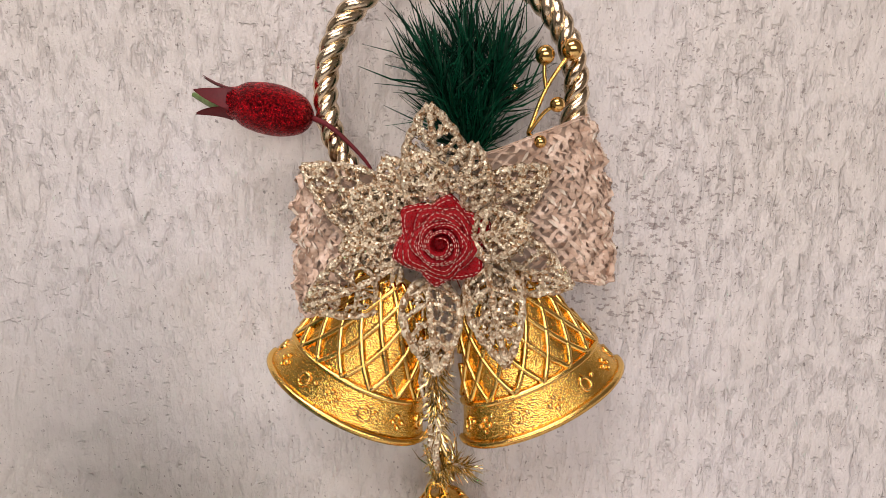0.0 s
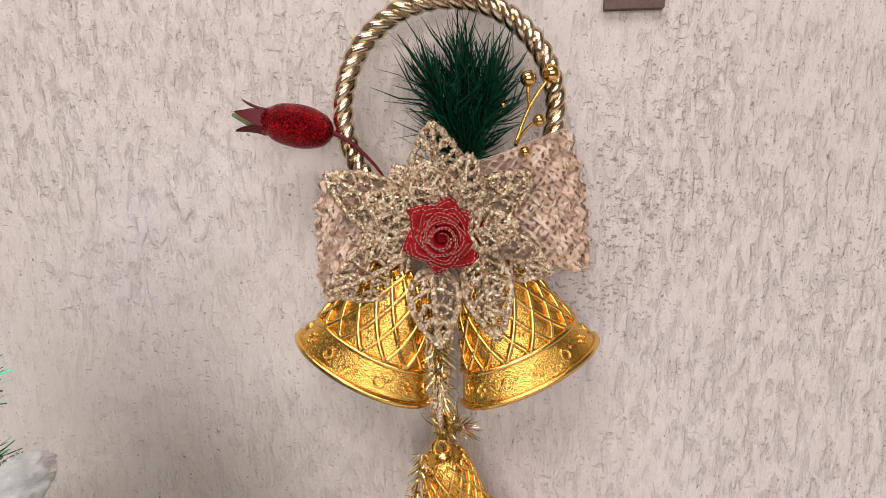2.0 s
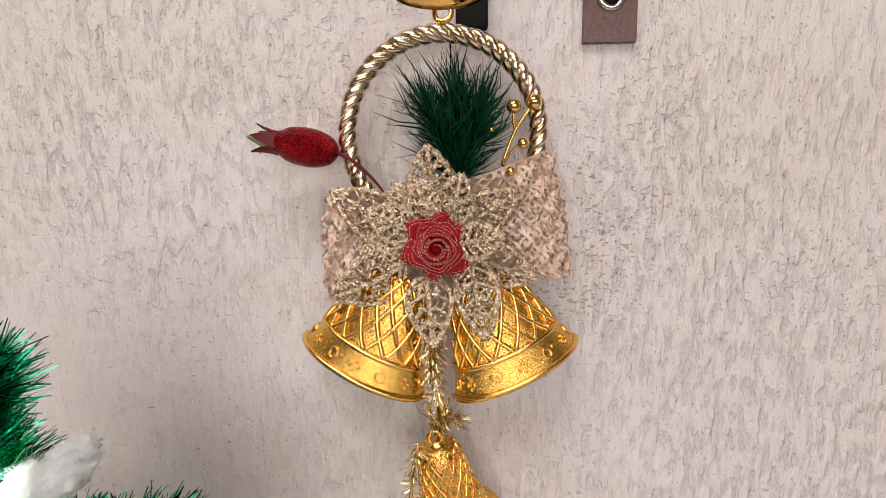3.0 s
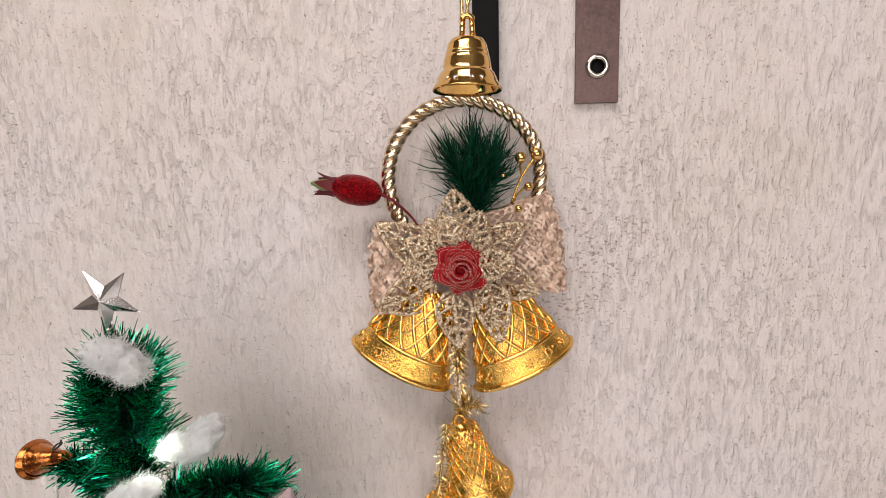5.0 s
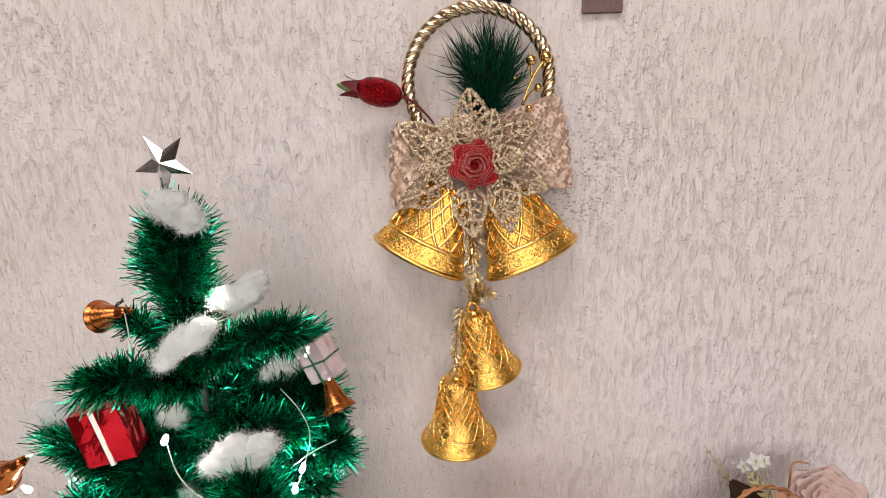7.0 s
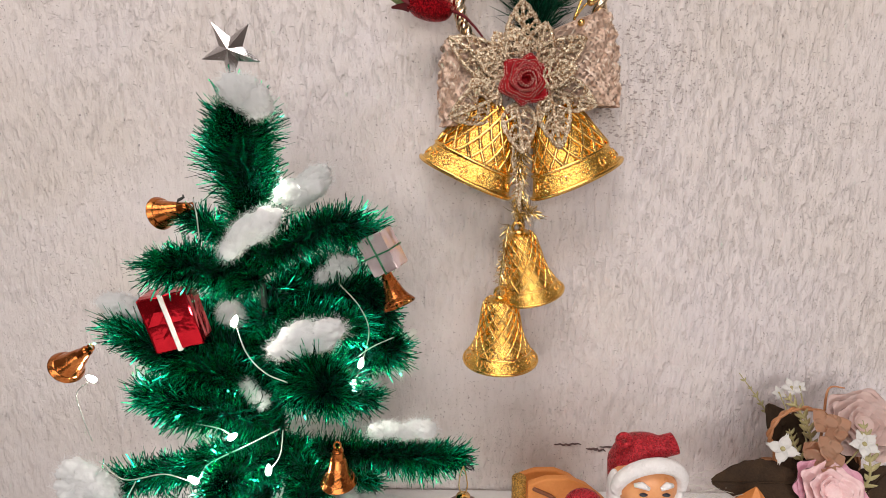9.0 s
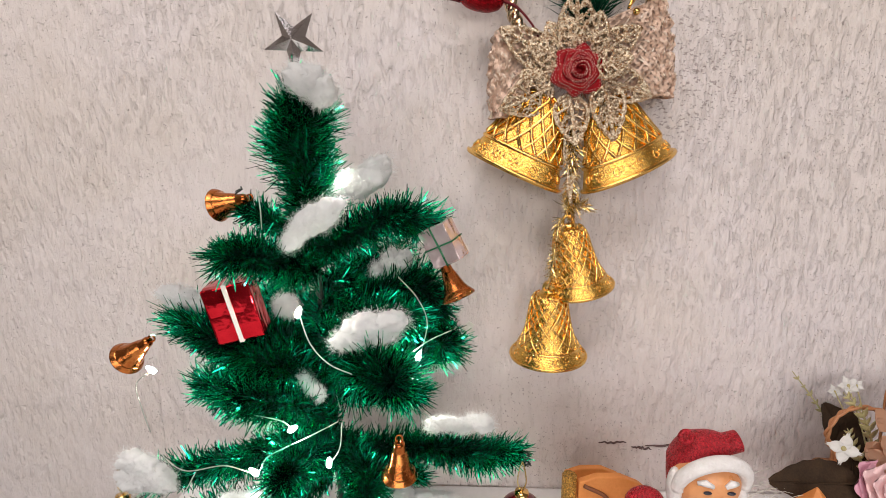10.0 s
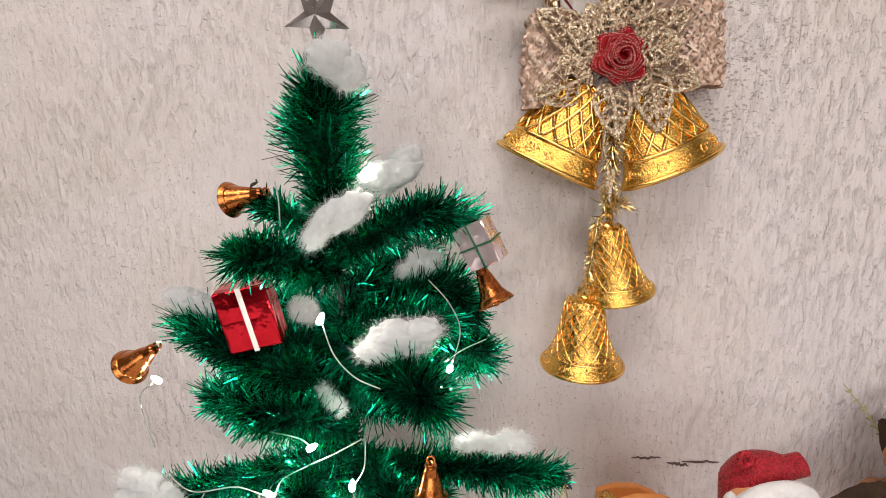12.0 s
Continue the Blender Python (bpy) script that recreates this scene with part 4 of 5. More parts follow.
BRANCHES = [
    # wire points from the trunk outwards, needle count, needle length
    ([(-0.1840, 0.0940, 1.1070), (-0.1840, 0.0920, 1.1420), (-0.1840, 0.0900, 1.1590), (-0.1840, 0.0880, 1.1740)], 2600, 0.031),
    ([(-0.1830, 0.0950, 1.0880), (-0.1560, 0.0850, 1.1010), (-0.1300, 0.0800, 1.1140), (-0.1090, 0.0850, 1.1070)], 1500, 0.021),
    ([(-0.1850, 0.0950, 1.0920), (-0.2050, 0.0940, 1.1070), (-0.2260, 0.1000, 1.1160)], 800, 0.015),
    ([(-0.1800, 0.0900, 1.0780), (-0.1990, 0.0650, 1.0900), (-0.2170, 0.0500, 1.0970)], 1500, 0.020),
    ([(-0.1800, 0.1000, 1.0440), (-0.1490, 0.1100, 1.0570), (-0.1180, 0.1150, 1.0610), (-0.1040, 0.1100, 1.0430)], 1900, 0.024),
    ([(-0.1760, 0.0900, 1.0320), (-0.1440, 0.0600, 1.0300), (-0.1230, 0.0350, 1.0280)], 2000, 0.026),
    ([(-0.1780, 0.1000, 1.0110), (-0.1420, 0.1050, 1.0090), (-0.1140, 0.1050, 1.0180), (-0.0990, 0.1000, 1.0270)], 1800, 0.024),
    ([(-0.1770, 0.0950, 0.9920), (-0.2040, 0.0800, 1.0140), (-0.2360, 0.0720, 1.0330), (-0.2740, 0.0750, 1.0480)], 3000, 0.023),
    ([(-0.1770, 0.0950, 0.9690), (-0.1960, 0.0720, 0.9920), (-0.2220, 0.0600, 1.0060), (-0.2560, 0.0660, 1.0090)], 2500, 0.021),
    ([(-0.1770, 0.1000, 0.9590), (-0.2190, 0.0850, 0.9550), (-0.2660, 0.0800, 0.9440), (-0.3200, 0.0800, 0.9290)], 2300, 0.019),
    ([(-0.1760, 0.1000, 0.9460), (-0.1250, 0.0850, 0.9570), (-0.0870, 0.0800, 0.9590), (-0.0550, 0.0850, 0.9530)], 2200, 0.018),
    ([(-0.1750, 0.0950, 0.9580), (-0.1860, 0.0600, 0.9640), (-0.1930, 0.0400, 0.9660)], 1600, 0.021),
    ([(-0.1740, 0.0950, 0.9540), (-0.1470, 0.0600, 0.9530), (-0.1470, 0.0400, 0.9450)], 1500, 0.021),
    ([(-0.1820, 0.1000, 0.9230), (-0.2370, 0.0800, 0.9140), (-0.2920, 0.0750, 0.9030)], 1500, 0.020),
    ([(-0.1750, 0.1000, 1.0680), (-0.1750, 0.1200, 1.0450), (-0.1810, 0.1500, 1.0070)], 1100, 0.022),
    ([(-0.1820, 0.1050, 1.0420), (-0.2190, 0.1250, 1.0430), (-0.2560, 0.1400, 1.0380)], 1300, 0.024),
    ([(-0.1810, 0.1050, 1.0250), (-0.2140, 0.1300, 1.0150), (-0.2460, 0.1500, 0.9970)], 1300, 0.024),
    ([(-0.1790, 0.1000, 1.0600), (-0.1660, 0.1200, 1.0660), (-0.1360, 0.1350, 1.0790)], 1500, 0.022),
    ([(-0.1760, 0.0980, 1.0040), (-0.2080, 0.0920, 1.0270), (-0.2390, 0.0950, 1.0410)], 2200, 0.025),
    ([(-0.1760, 0.0980, 0.9870), (-0.2020, 0.0920, 0.9980), (-0.2320, 0.0900, 1.0090)], 2000, 0.022),
    ([(-0.1790, 0.0980, 1.0520), (-0.1490, 0.0880, 1.0440), (-0.1230, 0.0900, 1.0480)], 1800, 0.024),
    ([(-0.1800, 0.0980, 1.0120), (-0.1610, 0.0850, 1.0100), (-0.1460, 0.0850, 1.0140)], 1500, 0.024),
    ([(-0.1790, 0.1050, 0.9910), (-0.1470, 0.1300, 0.9740), (-0.1240, 0.1500, 0.9640)], 1000, 0.022),
    ([(-0.1790, 0.1050, 0.9380), (-0.2030, 0.1300, 0.9200), (-0.2550, 0.1500, 0.8900)], 1300, 0.024),
    ([(-0.1790, 0.1050, 0.9380), (-0.1500, 0.1300, 0.9120), (-0.1260, 0.1500, 0.8870)], 1300, 0.024),
    ([(-0.1790, 0.1000, 0.8950), (-0.1180, 0.0800, 0.8990), (-0.0640, 0.0800, 0.8920)], 1300, 0.020),
]
rt = random.Random(4)
for pts, count, ln in BRANCHES:
    reach = 0.88 if pts[-1][0] < -0.24 else 1.0
    line = smooth_line([(TREE_X + (x - TREE_X) * reach, y, z) for x, y, z in pts], 8)
    b = part("branch", tube(([], []), line, 0.0011, 6), M["wire_dark"], tree)
    part("needles", needles(line, int(count * 1.75), ln * 0.92, 0.00074, rt, 0.48, 0.22, blunt=0.6), M["tinsel_green"], b)
    # short dark needles added round the wire to stand in for inner shade
    part("shade_needles", needles(line, int(count * 0.8), ln * 0.55, 0.0009, rt, 0.48, 0.22, blunt=0.6), M["tinsel_shade"], b)

for spot in ((-0.2690, 0.0730, 1.0450), (-0.1110, 0.0850, 1.1080), (-0.0460, 0.0800, 0.9510), (-0.2280, 0.0950, 1.1240)):
    q = Vector(spot)
    curl = [q + Vector((0.0035 * math.cos(k * 0.8) * (1 - k / 40), 0.0025 * math.sin(k * 0.8), 0.0004 * k - 0.003 + 0.002 * math.sin(k * 0.5))) for k in range(26)]
    part("wire_curl", tube(([], []), curl, 0.0005, 5), M["wire_dark"], tree)

# ---- hung on the tree ----
def star_topper():
    c = Vector((-0.1815, 0.0820, 1.2140))
    t = thing("star_topper", c - Vector((0, 0, 0.022)), "faceted silver plastic star on the tree top", "star")
    up = Vector((0.0090, 0, 0.0110))
    a0 = math.atan2(up.z, up.x)
    ro, ri, th = 0.0180, 0.0070, 0.0044
    for s, nm in ((-1, "star_front"), (1, "star_back")):
        bm = bmesh.new()
        mid = bm.verts.new(c + Vector((0, s * th, 0)))
        ring = []
        for k in range(10):
            r = ro if k % 2 == 0 else ri
            a = a0 + math.pi * k / 5
            ring.append(bm.verts.new(c + Vector((r * math.cos(a), s * 0.0002, r * math.sin(a)))))
        for k in range(10):
            f = (mid, ring[k], ring[(k + 1) % 10])
            bm.faces.new(f if s < 0 else f[::-1])
        part(nm, bm, M["silver"], t, smooth=False)
    geo = ([], [])
    foot = Vector((-0.1825, 0.0830, 1.1970))
    tube(geo, [foot + Vector((0.0022 * math.cos(k * 0.7), 0.0022 * math.sin(k * 0.7), -0.006 + 0.00045 * k)) for k in range(36)], 0.0005, 5)
    part("spring_clip", geo, M["eyelet"], t)


star_topper()


def gift(name_label, m, w, d, h, foil, band, group="gift boxes on the tree"):
    t = thing("gift_box", (0, 0, 0), name_label, "gift box", group)
    rg = random.Random(int(w * 1e5))
    bm = box(bmesh.new(), -w / 2, w / 2, -d / 2, d / 2, -h / 2, h / 2, 0.0009)
    bmesh.ops.subdivide_edges(bm, edges=[e for e in bm.edges if e.calc_length() > 0.008], cuts=3, use_grid_fill=True)
    for v in bm.verts:
        v.co += Vector((rg.gauss(0, 1), rg.gauss(0, 1), rg.gauss(0, 1))) * 0.00016
    part("wrapping", bm, foil, t, smooth=False)
    e, b = 0.0008, (0.0013 if foil is M["red_foil"] else 0.0005)
    bm = box(bmesh.new(), -b, b, -d / 2 - e, d / 2 + e, -h / 2 - e, h / 2 + e, 0.0003)
    part("ribbon", bm, band, t, smooth=False)
    bm = box(bmesh.new(), -w / 2 - e, w / 2 + e, -d / 2 - e * 0.8, d / 2 + e * 0.8, -b, b, 0.0003)
    if foil is not M["red_foil"]:
        part("ribbon", bm, band, t, smooth=False)
    else:
        bm.free()
    geo = tube(([], []), [Vector((0.002 * math.sin(k), 0.001 * math.cos(k * 2), h / 2 + 0.0012 * k)) for k in range(9)], 0.0004, 5)
    part("hanger", geo, M["wire_dark"], t)
    t.matrix_basis = m
    return t


gift("red foil gift box with a white ribbon, hung on the tree", pose(*(-0.2195, 0.0600, 1.0625), 5, -11, 10), 0.0270, 0.017, 0.0345, M["red_foil"], M["white_ribbon"])
gift("pale pink foil gift box with a green ribbon on the tree", pose(*(-0.0980, 0.0760, 1.0980), 8, -25, -24), 0.0188, 0.014, 0.0240, M["pink_foil"], M["green_ribbon"])


def copper_bell(m, first=None):
    if first is not None:
        return copy_thing(first, m)
    t = thing("copper_bell", (0, 0, 0), "small copper lacquered bell hung on the tree", "bell", "copper bells on the tree")
    r, h = 0.0108, 0.0235
    pts = [(0.0, 1.0), (0.20, 0.99), (0.30, 0.93), (0.34, 0.80), (0.40, 0.62), (0.47, 0.47), (0.55, 0.34), (0.60, 0.325), (0.63, 0.26), (0.78, 0.14), (0.84, 0.13), (0.94, 0.05), (1.0, 0.0)]
    prof = []
    for (r0, z0), (r1, z1) in zip(pts, pts[1:]):
        prof += [(r * (r0 + (r1 - r0) * k / 3), h * (z0 + (z1 - z0) * k / 3)) for k in range(3)]
    prof += [(r, 0.0), (r * 0.96, -0.0004), (r * 0.9, 0.0012), (r * 0.62, h * 0.3), (r * 0.4, h * 0.7), (0.0, h * 0.9)]
    part("bell_body", turned(prof, 44, Matrix.Identity(4)), M["copper"], t)
    geo = ([], [])
    tube(geo, [Vector((0.002 * math.cos(a), 0, h + 0.0015 + 0.0026 * math.sin(a))) for a in [2 * math.pi * k / 14 for k in range(14)]], 0.0006, 6, closed=True)
    part("loop", geo, M["copper"], t)
    geo = ball(([], []), (0, 0, 0.001), 0.0028, 8, 10)
    tube(geo, [Vector((0, 0, 0.002)), Vector((0, 0, h * 0.8))], 0.0004, 5)
    part("clapper", geo, M["copper"], t)
    t.matrix_basis = m
    return t


cb = copper_bell(pose(*(-0.1240, 0.0450, 0.9650), 4, 2, 0))
copper_bell(pose(*(-0.2440, 0.0980, 1.1190), 0, 78, -14), cb)
copper_bell(pose(*(-0.2975, 0.0680, 1.0265), 8, 54, 0), cb)
copper_bell(pose(*(-0.0890, 0.0780, 1.0640), -22, -26, 0), cb)


def cotton(c, rx, ry, rz, seed, tilt=0.0, fluff=1.0):
    """A pulled tuft of cotton wool: uneven soft lobes under a thick haze of curled fibres."""
    c = Vector(c)
    q = Matrix.Rotation(tilt, 3, "Y")
    rg = random.Random(seed)
    lobes = []
    for k in range(6):
        u = -0.62 + 1.24 * (k + 0.5) / 6
        lobes.append((Vector((u * rx, rg.uniform(-0.15, 0.15) * ry, rg.uniform(-0.38, 0.38) * rz)), rg.uniform(0.40, 0.68) * (1 - 0.35 * u * u)))
    off = Vector((seed * 3.1, seed * 1.7, seed * 0.9))

    def skin(lobe, d, grow=1.0):
        o, r = lobe
        k = r * (1 + 0.40 * noise.noise(d * 1.9 + off + o * 90) + 0.24 * noise.noise(d * 5 + off + o * 90) + 0.05 * noise.noise(d * 13 + off))
        w = min(rx, 1.6 * rz)
        return c + q @ (o + Vector((d.x * w * k, d.y * ry * k, d.z * rz * k)) * grow)

    core = bmesh.new()
    for lobe in lobes:
        made = bmesh.ops.create_icosphere(core, subdivisions=4, radius=1.0)
        for v in made["verts"]:
            v.co = skin(lobe, v.co.normalized(), 0.88)
    t = thing("cotton_tuft", c - Vector((0, 0, rz * 0.8)), "white cotton wool tuft laid on the branches as snow", "cotton", "cotton snow tufts")
    geo = ([], [])
    drift = q @ Vector((1, 0, 0.1))
    for _ in range(int(7500 * fluff)):
        lobe = rg.choice(lobes)
        d = Vector((rg.gauss(0, 1), rg.gauss(0, 1), rg.gauss(0, 1))).normalized()
        p = skin(lobe, d, 0.80 + 0.22 * rg.random())
        tan = (d.cross(Vector((rg.gauss(0, 1), rg.gauss(0, 1), rg.gauss(0, 1)))).normalized() + drift * rg.choice((-0.9, 0.9)) + d * 0.05).normalized()
        ln = rg.uniform(0.0025, 0.006)
        h = abs(rg.gauss(0, 0.0006))
        pts = [p, p + tan * ln * 0.35 + d * h, p + tan * ln * 0.7 + d * h * rg.uniform(0.2, 1.4), p + tan * ln + d * h * rg.uniform(-0.8, 1.5)]
        sd = d.cross(tan)
        ribbon(geo, pts, 0.00010, lambda i, sd=sd: sd)
    part("core", core, M["cotton"], t)
    fib = part("fibre_haze", geo, M["cotton"], t)
    fib["kind"] = "stuff"
    return t


cotton((-0.1680, 0.0660, 1.1880), 0.0135, 0.011, 0.0140, 1)
cotton((-0.1460, 0.0850, 1.1340), 0.0200, 0.012, 0.0125, 2, -0.5)
cotton((-0.1750, 0.0680, 1.1090), 0.0270, 0.012, 0.0125, 3, -0.62)
cotton((-0.1400, 0.0500, 1.0530), 0.0260, 0.013, 0.0120, 4, -0.12)
cotton((-0.2630, 0.0800, 1.0620), 0.0200, 0.012, 0.0085, 5, 0.15)
cotton((-0.2920, 0.0620, 0.9500), 0.0205, 0.013, 0.0165, 6, 0.3)
cotton((-0.0900, 0.0800, 0.9790), 0.0300, 0.012, 0.0085, 7, 0.05)
cotton((-0.1370, 0.1150, 1.0750), 0.0170, 0.010, 0.0130, 8, -0.9)
cotton((-0.1830, 0.0760, 1.0060), 0.0120, 0.007, 0.0055, 9, 0.9)
cotton((-0.1170, 0.0750, 0.9260), 0.0350, 0.014, 0.0110, 10, 0.0)
cotton((-0.2240, 0.0500, 0.9400), 0.0160, 0.010, 0.0070, 11, 0.0)
cotton((-0.2030, 0.0950, 1.0530), 0.0070, 0.006, 0.0090, 12, 0.3)


def lights_string():
    """A thin wire of lit drops wound through the tree."""
    t = thing("light_string", (TREE_X, TREE_Y, SHELF + 0.1), "thin pale wire string of lit white drop lamps on the tree", "light string")
    runs = [
        [(-0.2020, 0.0620, 1.1320), (-0.2000, 0.0600, 1.1220), (-0.2010, 0.0620, 1.1090)],
        [(-0.1770, 0.0450, 1.0650), (-0.1700, 0.0400, 1.0490), (-0.1590, 0.0360, 1.0390), (-0.1460, 0.0340, 1.0340)],
        [(-0.2815, 0.0680, 1.0190), (-0.2940, 0.0680, 1.0090), (-0.2930, 0.0680, 0.9930), (-0.2910, 0.0700, 0.9740)],
        [(-0.1270, 0.0850, 1.0750), (-0.1150, 0.0820, 1.0620), (-0.1090, 0.0800, 1.0460), (-0.1150, 0.0800, 1.0230), (-0.1200, 0.0780, 1.0100)],
        [(-0.0940, 0.0850, 1.0400), (-0.1080, 0.0800, 1.0350), (-0.1200, 0.0780, 1.0270)],
        [(-0.2110, 0.0520, 0.9980), (-0.1950, 0.0500, 0.9960), (-0.1880, 0.0500, 0.9910)],
        [(-0.1630, 0.0600, 0.9900), (-0.1780, 0.0500, 0.9860), (-0.2020, 0.0460, 0.9750), (-0.2100, 0.0440, 0.9650), (-0.2300, 0.0460, 0.9680), (-0.2580, 0.0500, 0.9610), (-0.2770, 0.0560, 0.9690)],
        [(-0.1610, 0.0600, 0.9890), (-0.1600, 0.0500, 0.9790), (-0.1650, 0.0440, 0.9720)],
        [(-0.2600, 0.0500, 0.9450), (-0.2510, 0.0500, 0.9600)],
    ]
    for pts in runs:
        part("wire", tube(([], []), smooth_line(pts, 8), 0.00036, 5), M["clear_wire"], t)
    for p, lean in (((-0.1770, 0.0440, 1.0650), 0.4), ((-0.2815, 0.0670, 1.0190), -1.0), ((-0.1150, 0.0790, 1.0240), 0.3), ((-0.1200, 0.0770, 1.0110), 0.1), ((-0.1880, 0.0490, 0.9910), 1.0), ((-0.2100, 0.0430, 0.9660), -0.9), ((-0.1650, 0.0430, 0.9730), 0.1), ((-0.1590, 0.0780, 1.1350), 0.8)):
        m = Matrix.Translation(p) @ Matrix.Rotation(lean, 4, "Y")
        prof = [(0.0, 0.0044), (0.0008, 0.0036), (0.0015, 0.0014), (0.0017, -0.0004), (0.0012, -0.0020), (0.0, -0.0026)]
        part("lamp_drop", turned(prof, 12, m), M["led"], t, "lit white drop lamp")


lights_string()


def cream_tag():
    c = Vector((-0.0840, 0.0980, 1.0370))
    t = thing("paper_tag", c, "small cream folded paper tag on a branch tip", "tag")
    bm = box(bmesh.new(), -0.0022, 0.0022, -0.0004, 0.0004, -0.006, 0.003, 0.0003, Matrix.Translation(c) @ pose(0, 0, 0, 10, -35, 20))
    box(bm, -0.0015, 0.0030, -0.0012, -0.0004, -0.001, 0.0045, 0.0003, Matrix.Translation(c) @ pose(0, 0, 0, -10, 30, -20))
    part("tag_sheet", bm, M["straw"], t, smooth=False)


cream_tag()

# ---- standing on the shelf ----
def doll_in_cap():
    """A plain doll in a red glitter cap, one mesh with several paints."""
    head = Vector((0.0718, 0.0860, 0.9285))
    geos = []
    # robe down to the shelf
    z0 = SHELF + 0.001
    h = head.z - 0.016 - z0
    robe = turned([(0.0, 0.0), (0.030, 0.0), (0.031, 0.006), (0.029, h * 0.4), (0.024, h * 0.75), (0.014, h), (0.0, h + 0.004)], 28, pose(head.x, head.y + 0.006, z0), 0.85)
    geos.append((robe, 0))
    # raised mittens
    mit = Vector((0.0280, 0.0700, 0.9310))
    geos.append((ball(([], []), mit, 0.0125, 12, 16, (1.0, 0.7, 0.85)), 0))
    geos.append((tube(([], []), [mit + Vector((0.004, 0.003, -0.006)), Vector((head.x - 0.024, head.y + 0.004, z0 + h * 0.72))], 0.009, 12), 0))
    # head, nose and brows
    face = head + Vector((0, 0, 0.0105))
    geos.append((ball(([], []), face, 0.0214, 18, 26, (0.99, 0.93, 0.96)), 1))
    geos.append((ball(([], []), face + Vector((0.001, -0.0205, -0.0055)), 0.0042, 10, 12), 1))
    for sx in (-1, 1):
        geos.append((tube(([], []), [face + Vector((sx * 0.0036, -0.0190, 0.0062)), face + Vector((sx * 0.0080, -0.0178, 0.0080)), face + Vector((sx * 0.0122, -0.0158, 0.0066))], lambda u: 0.0013 + 0.0010 * math.sin(math.pi * u), 8), 2))
        geos.append((ball(([], []), face + Vector((sx * 0.0072, -0.0192, 0.0022)), 0.0018, 8, 10, (1.5, 0.7, 0.62)), 3))
    # white trim of the cap and hair at the sides
    rim = [head + Vector((0.0208 * math.sin(a) + 0.0006, -0.0070 - 0.0085 * max(0.0, math.cos(a)), 0.0105 + 0.0205 * math.cos(a) + 0.0015 * math.sin(a))) for a in [radians(-100 + 200 * k / 32) for k in range(33)]]
    geos.append((tube(([], []), rim, lambda u: 0.0040 + 0.0010 * math.sin(math.pi * u), 12), 2))
    for sx in (-1, 1):
        geos.append((ball(([], []), head + Vector((sx * 0.0205, -0.003, 0.004)), 0.0068, 10, 12, (0.7, 1.0, 2.2)), 2))
    geos.append((ball(([], []), head + Vector((0, -0.008, -0.020)), 0.015, 12, 16, (1.15, 0.9, 1.2)), 2))
    # the cap, folded to one side
    line = smooth_line([head + Vector(p) for p in ((0.0, 0.007, 0.002), (-0.001, 0.007, 0.014), (-0.0015, 0.005, 0.024), (0.003, 0.002, 0.0310), (0.0105, 0.0, 0.0345), (0.0185, 0.0, 0.0370))], 8)
    geos.append((tube(([], []), line, lambda u: 0.0205 - 0.0135 * min(1.0, max(0.0, (u - 0.28) / 0.53)) ** 0.9, 24), 0))
    ring = [Vector((0.0552, 0.0800, 0.9705)) + Vector((0.0036 * math.cos(a), 0.001, 0.0038 * math.sin(a))) for a in [2 * math.pi * k / 16 for k in range(16)]]
    geos.append((tube(([], []), ring, 0.0021, 8, closed=True), 0))
    verts, faces, slots = [], [], []
    for g, slot in geos:
        n = len(verts)
        verts += g[0]
        faces += [tuple(i + n for i in f) for f in g[1]]
        slots += [slot] * len(g[1])
    ob = part("doll", (verts, faces), [M["cap_glitter"], M["doll_skin"], M["doll_white"], M["doll_eye"]])
    ob.data.polygons.foreach_set("material_index", slots)
    tagged(ob, "painted plastic doll in a red glitter cap with white trim", "doll")


doll_in_cap()


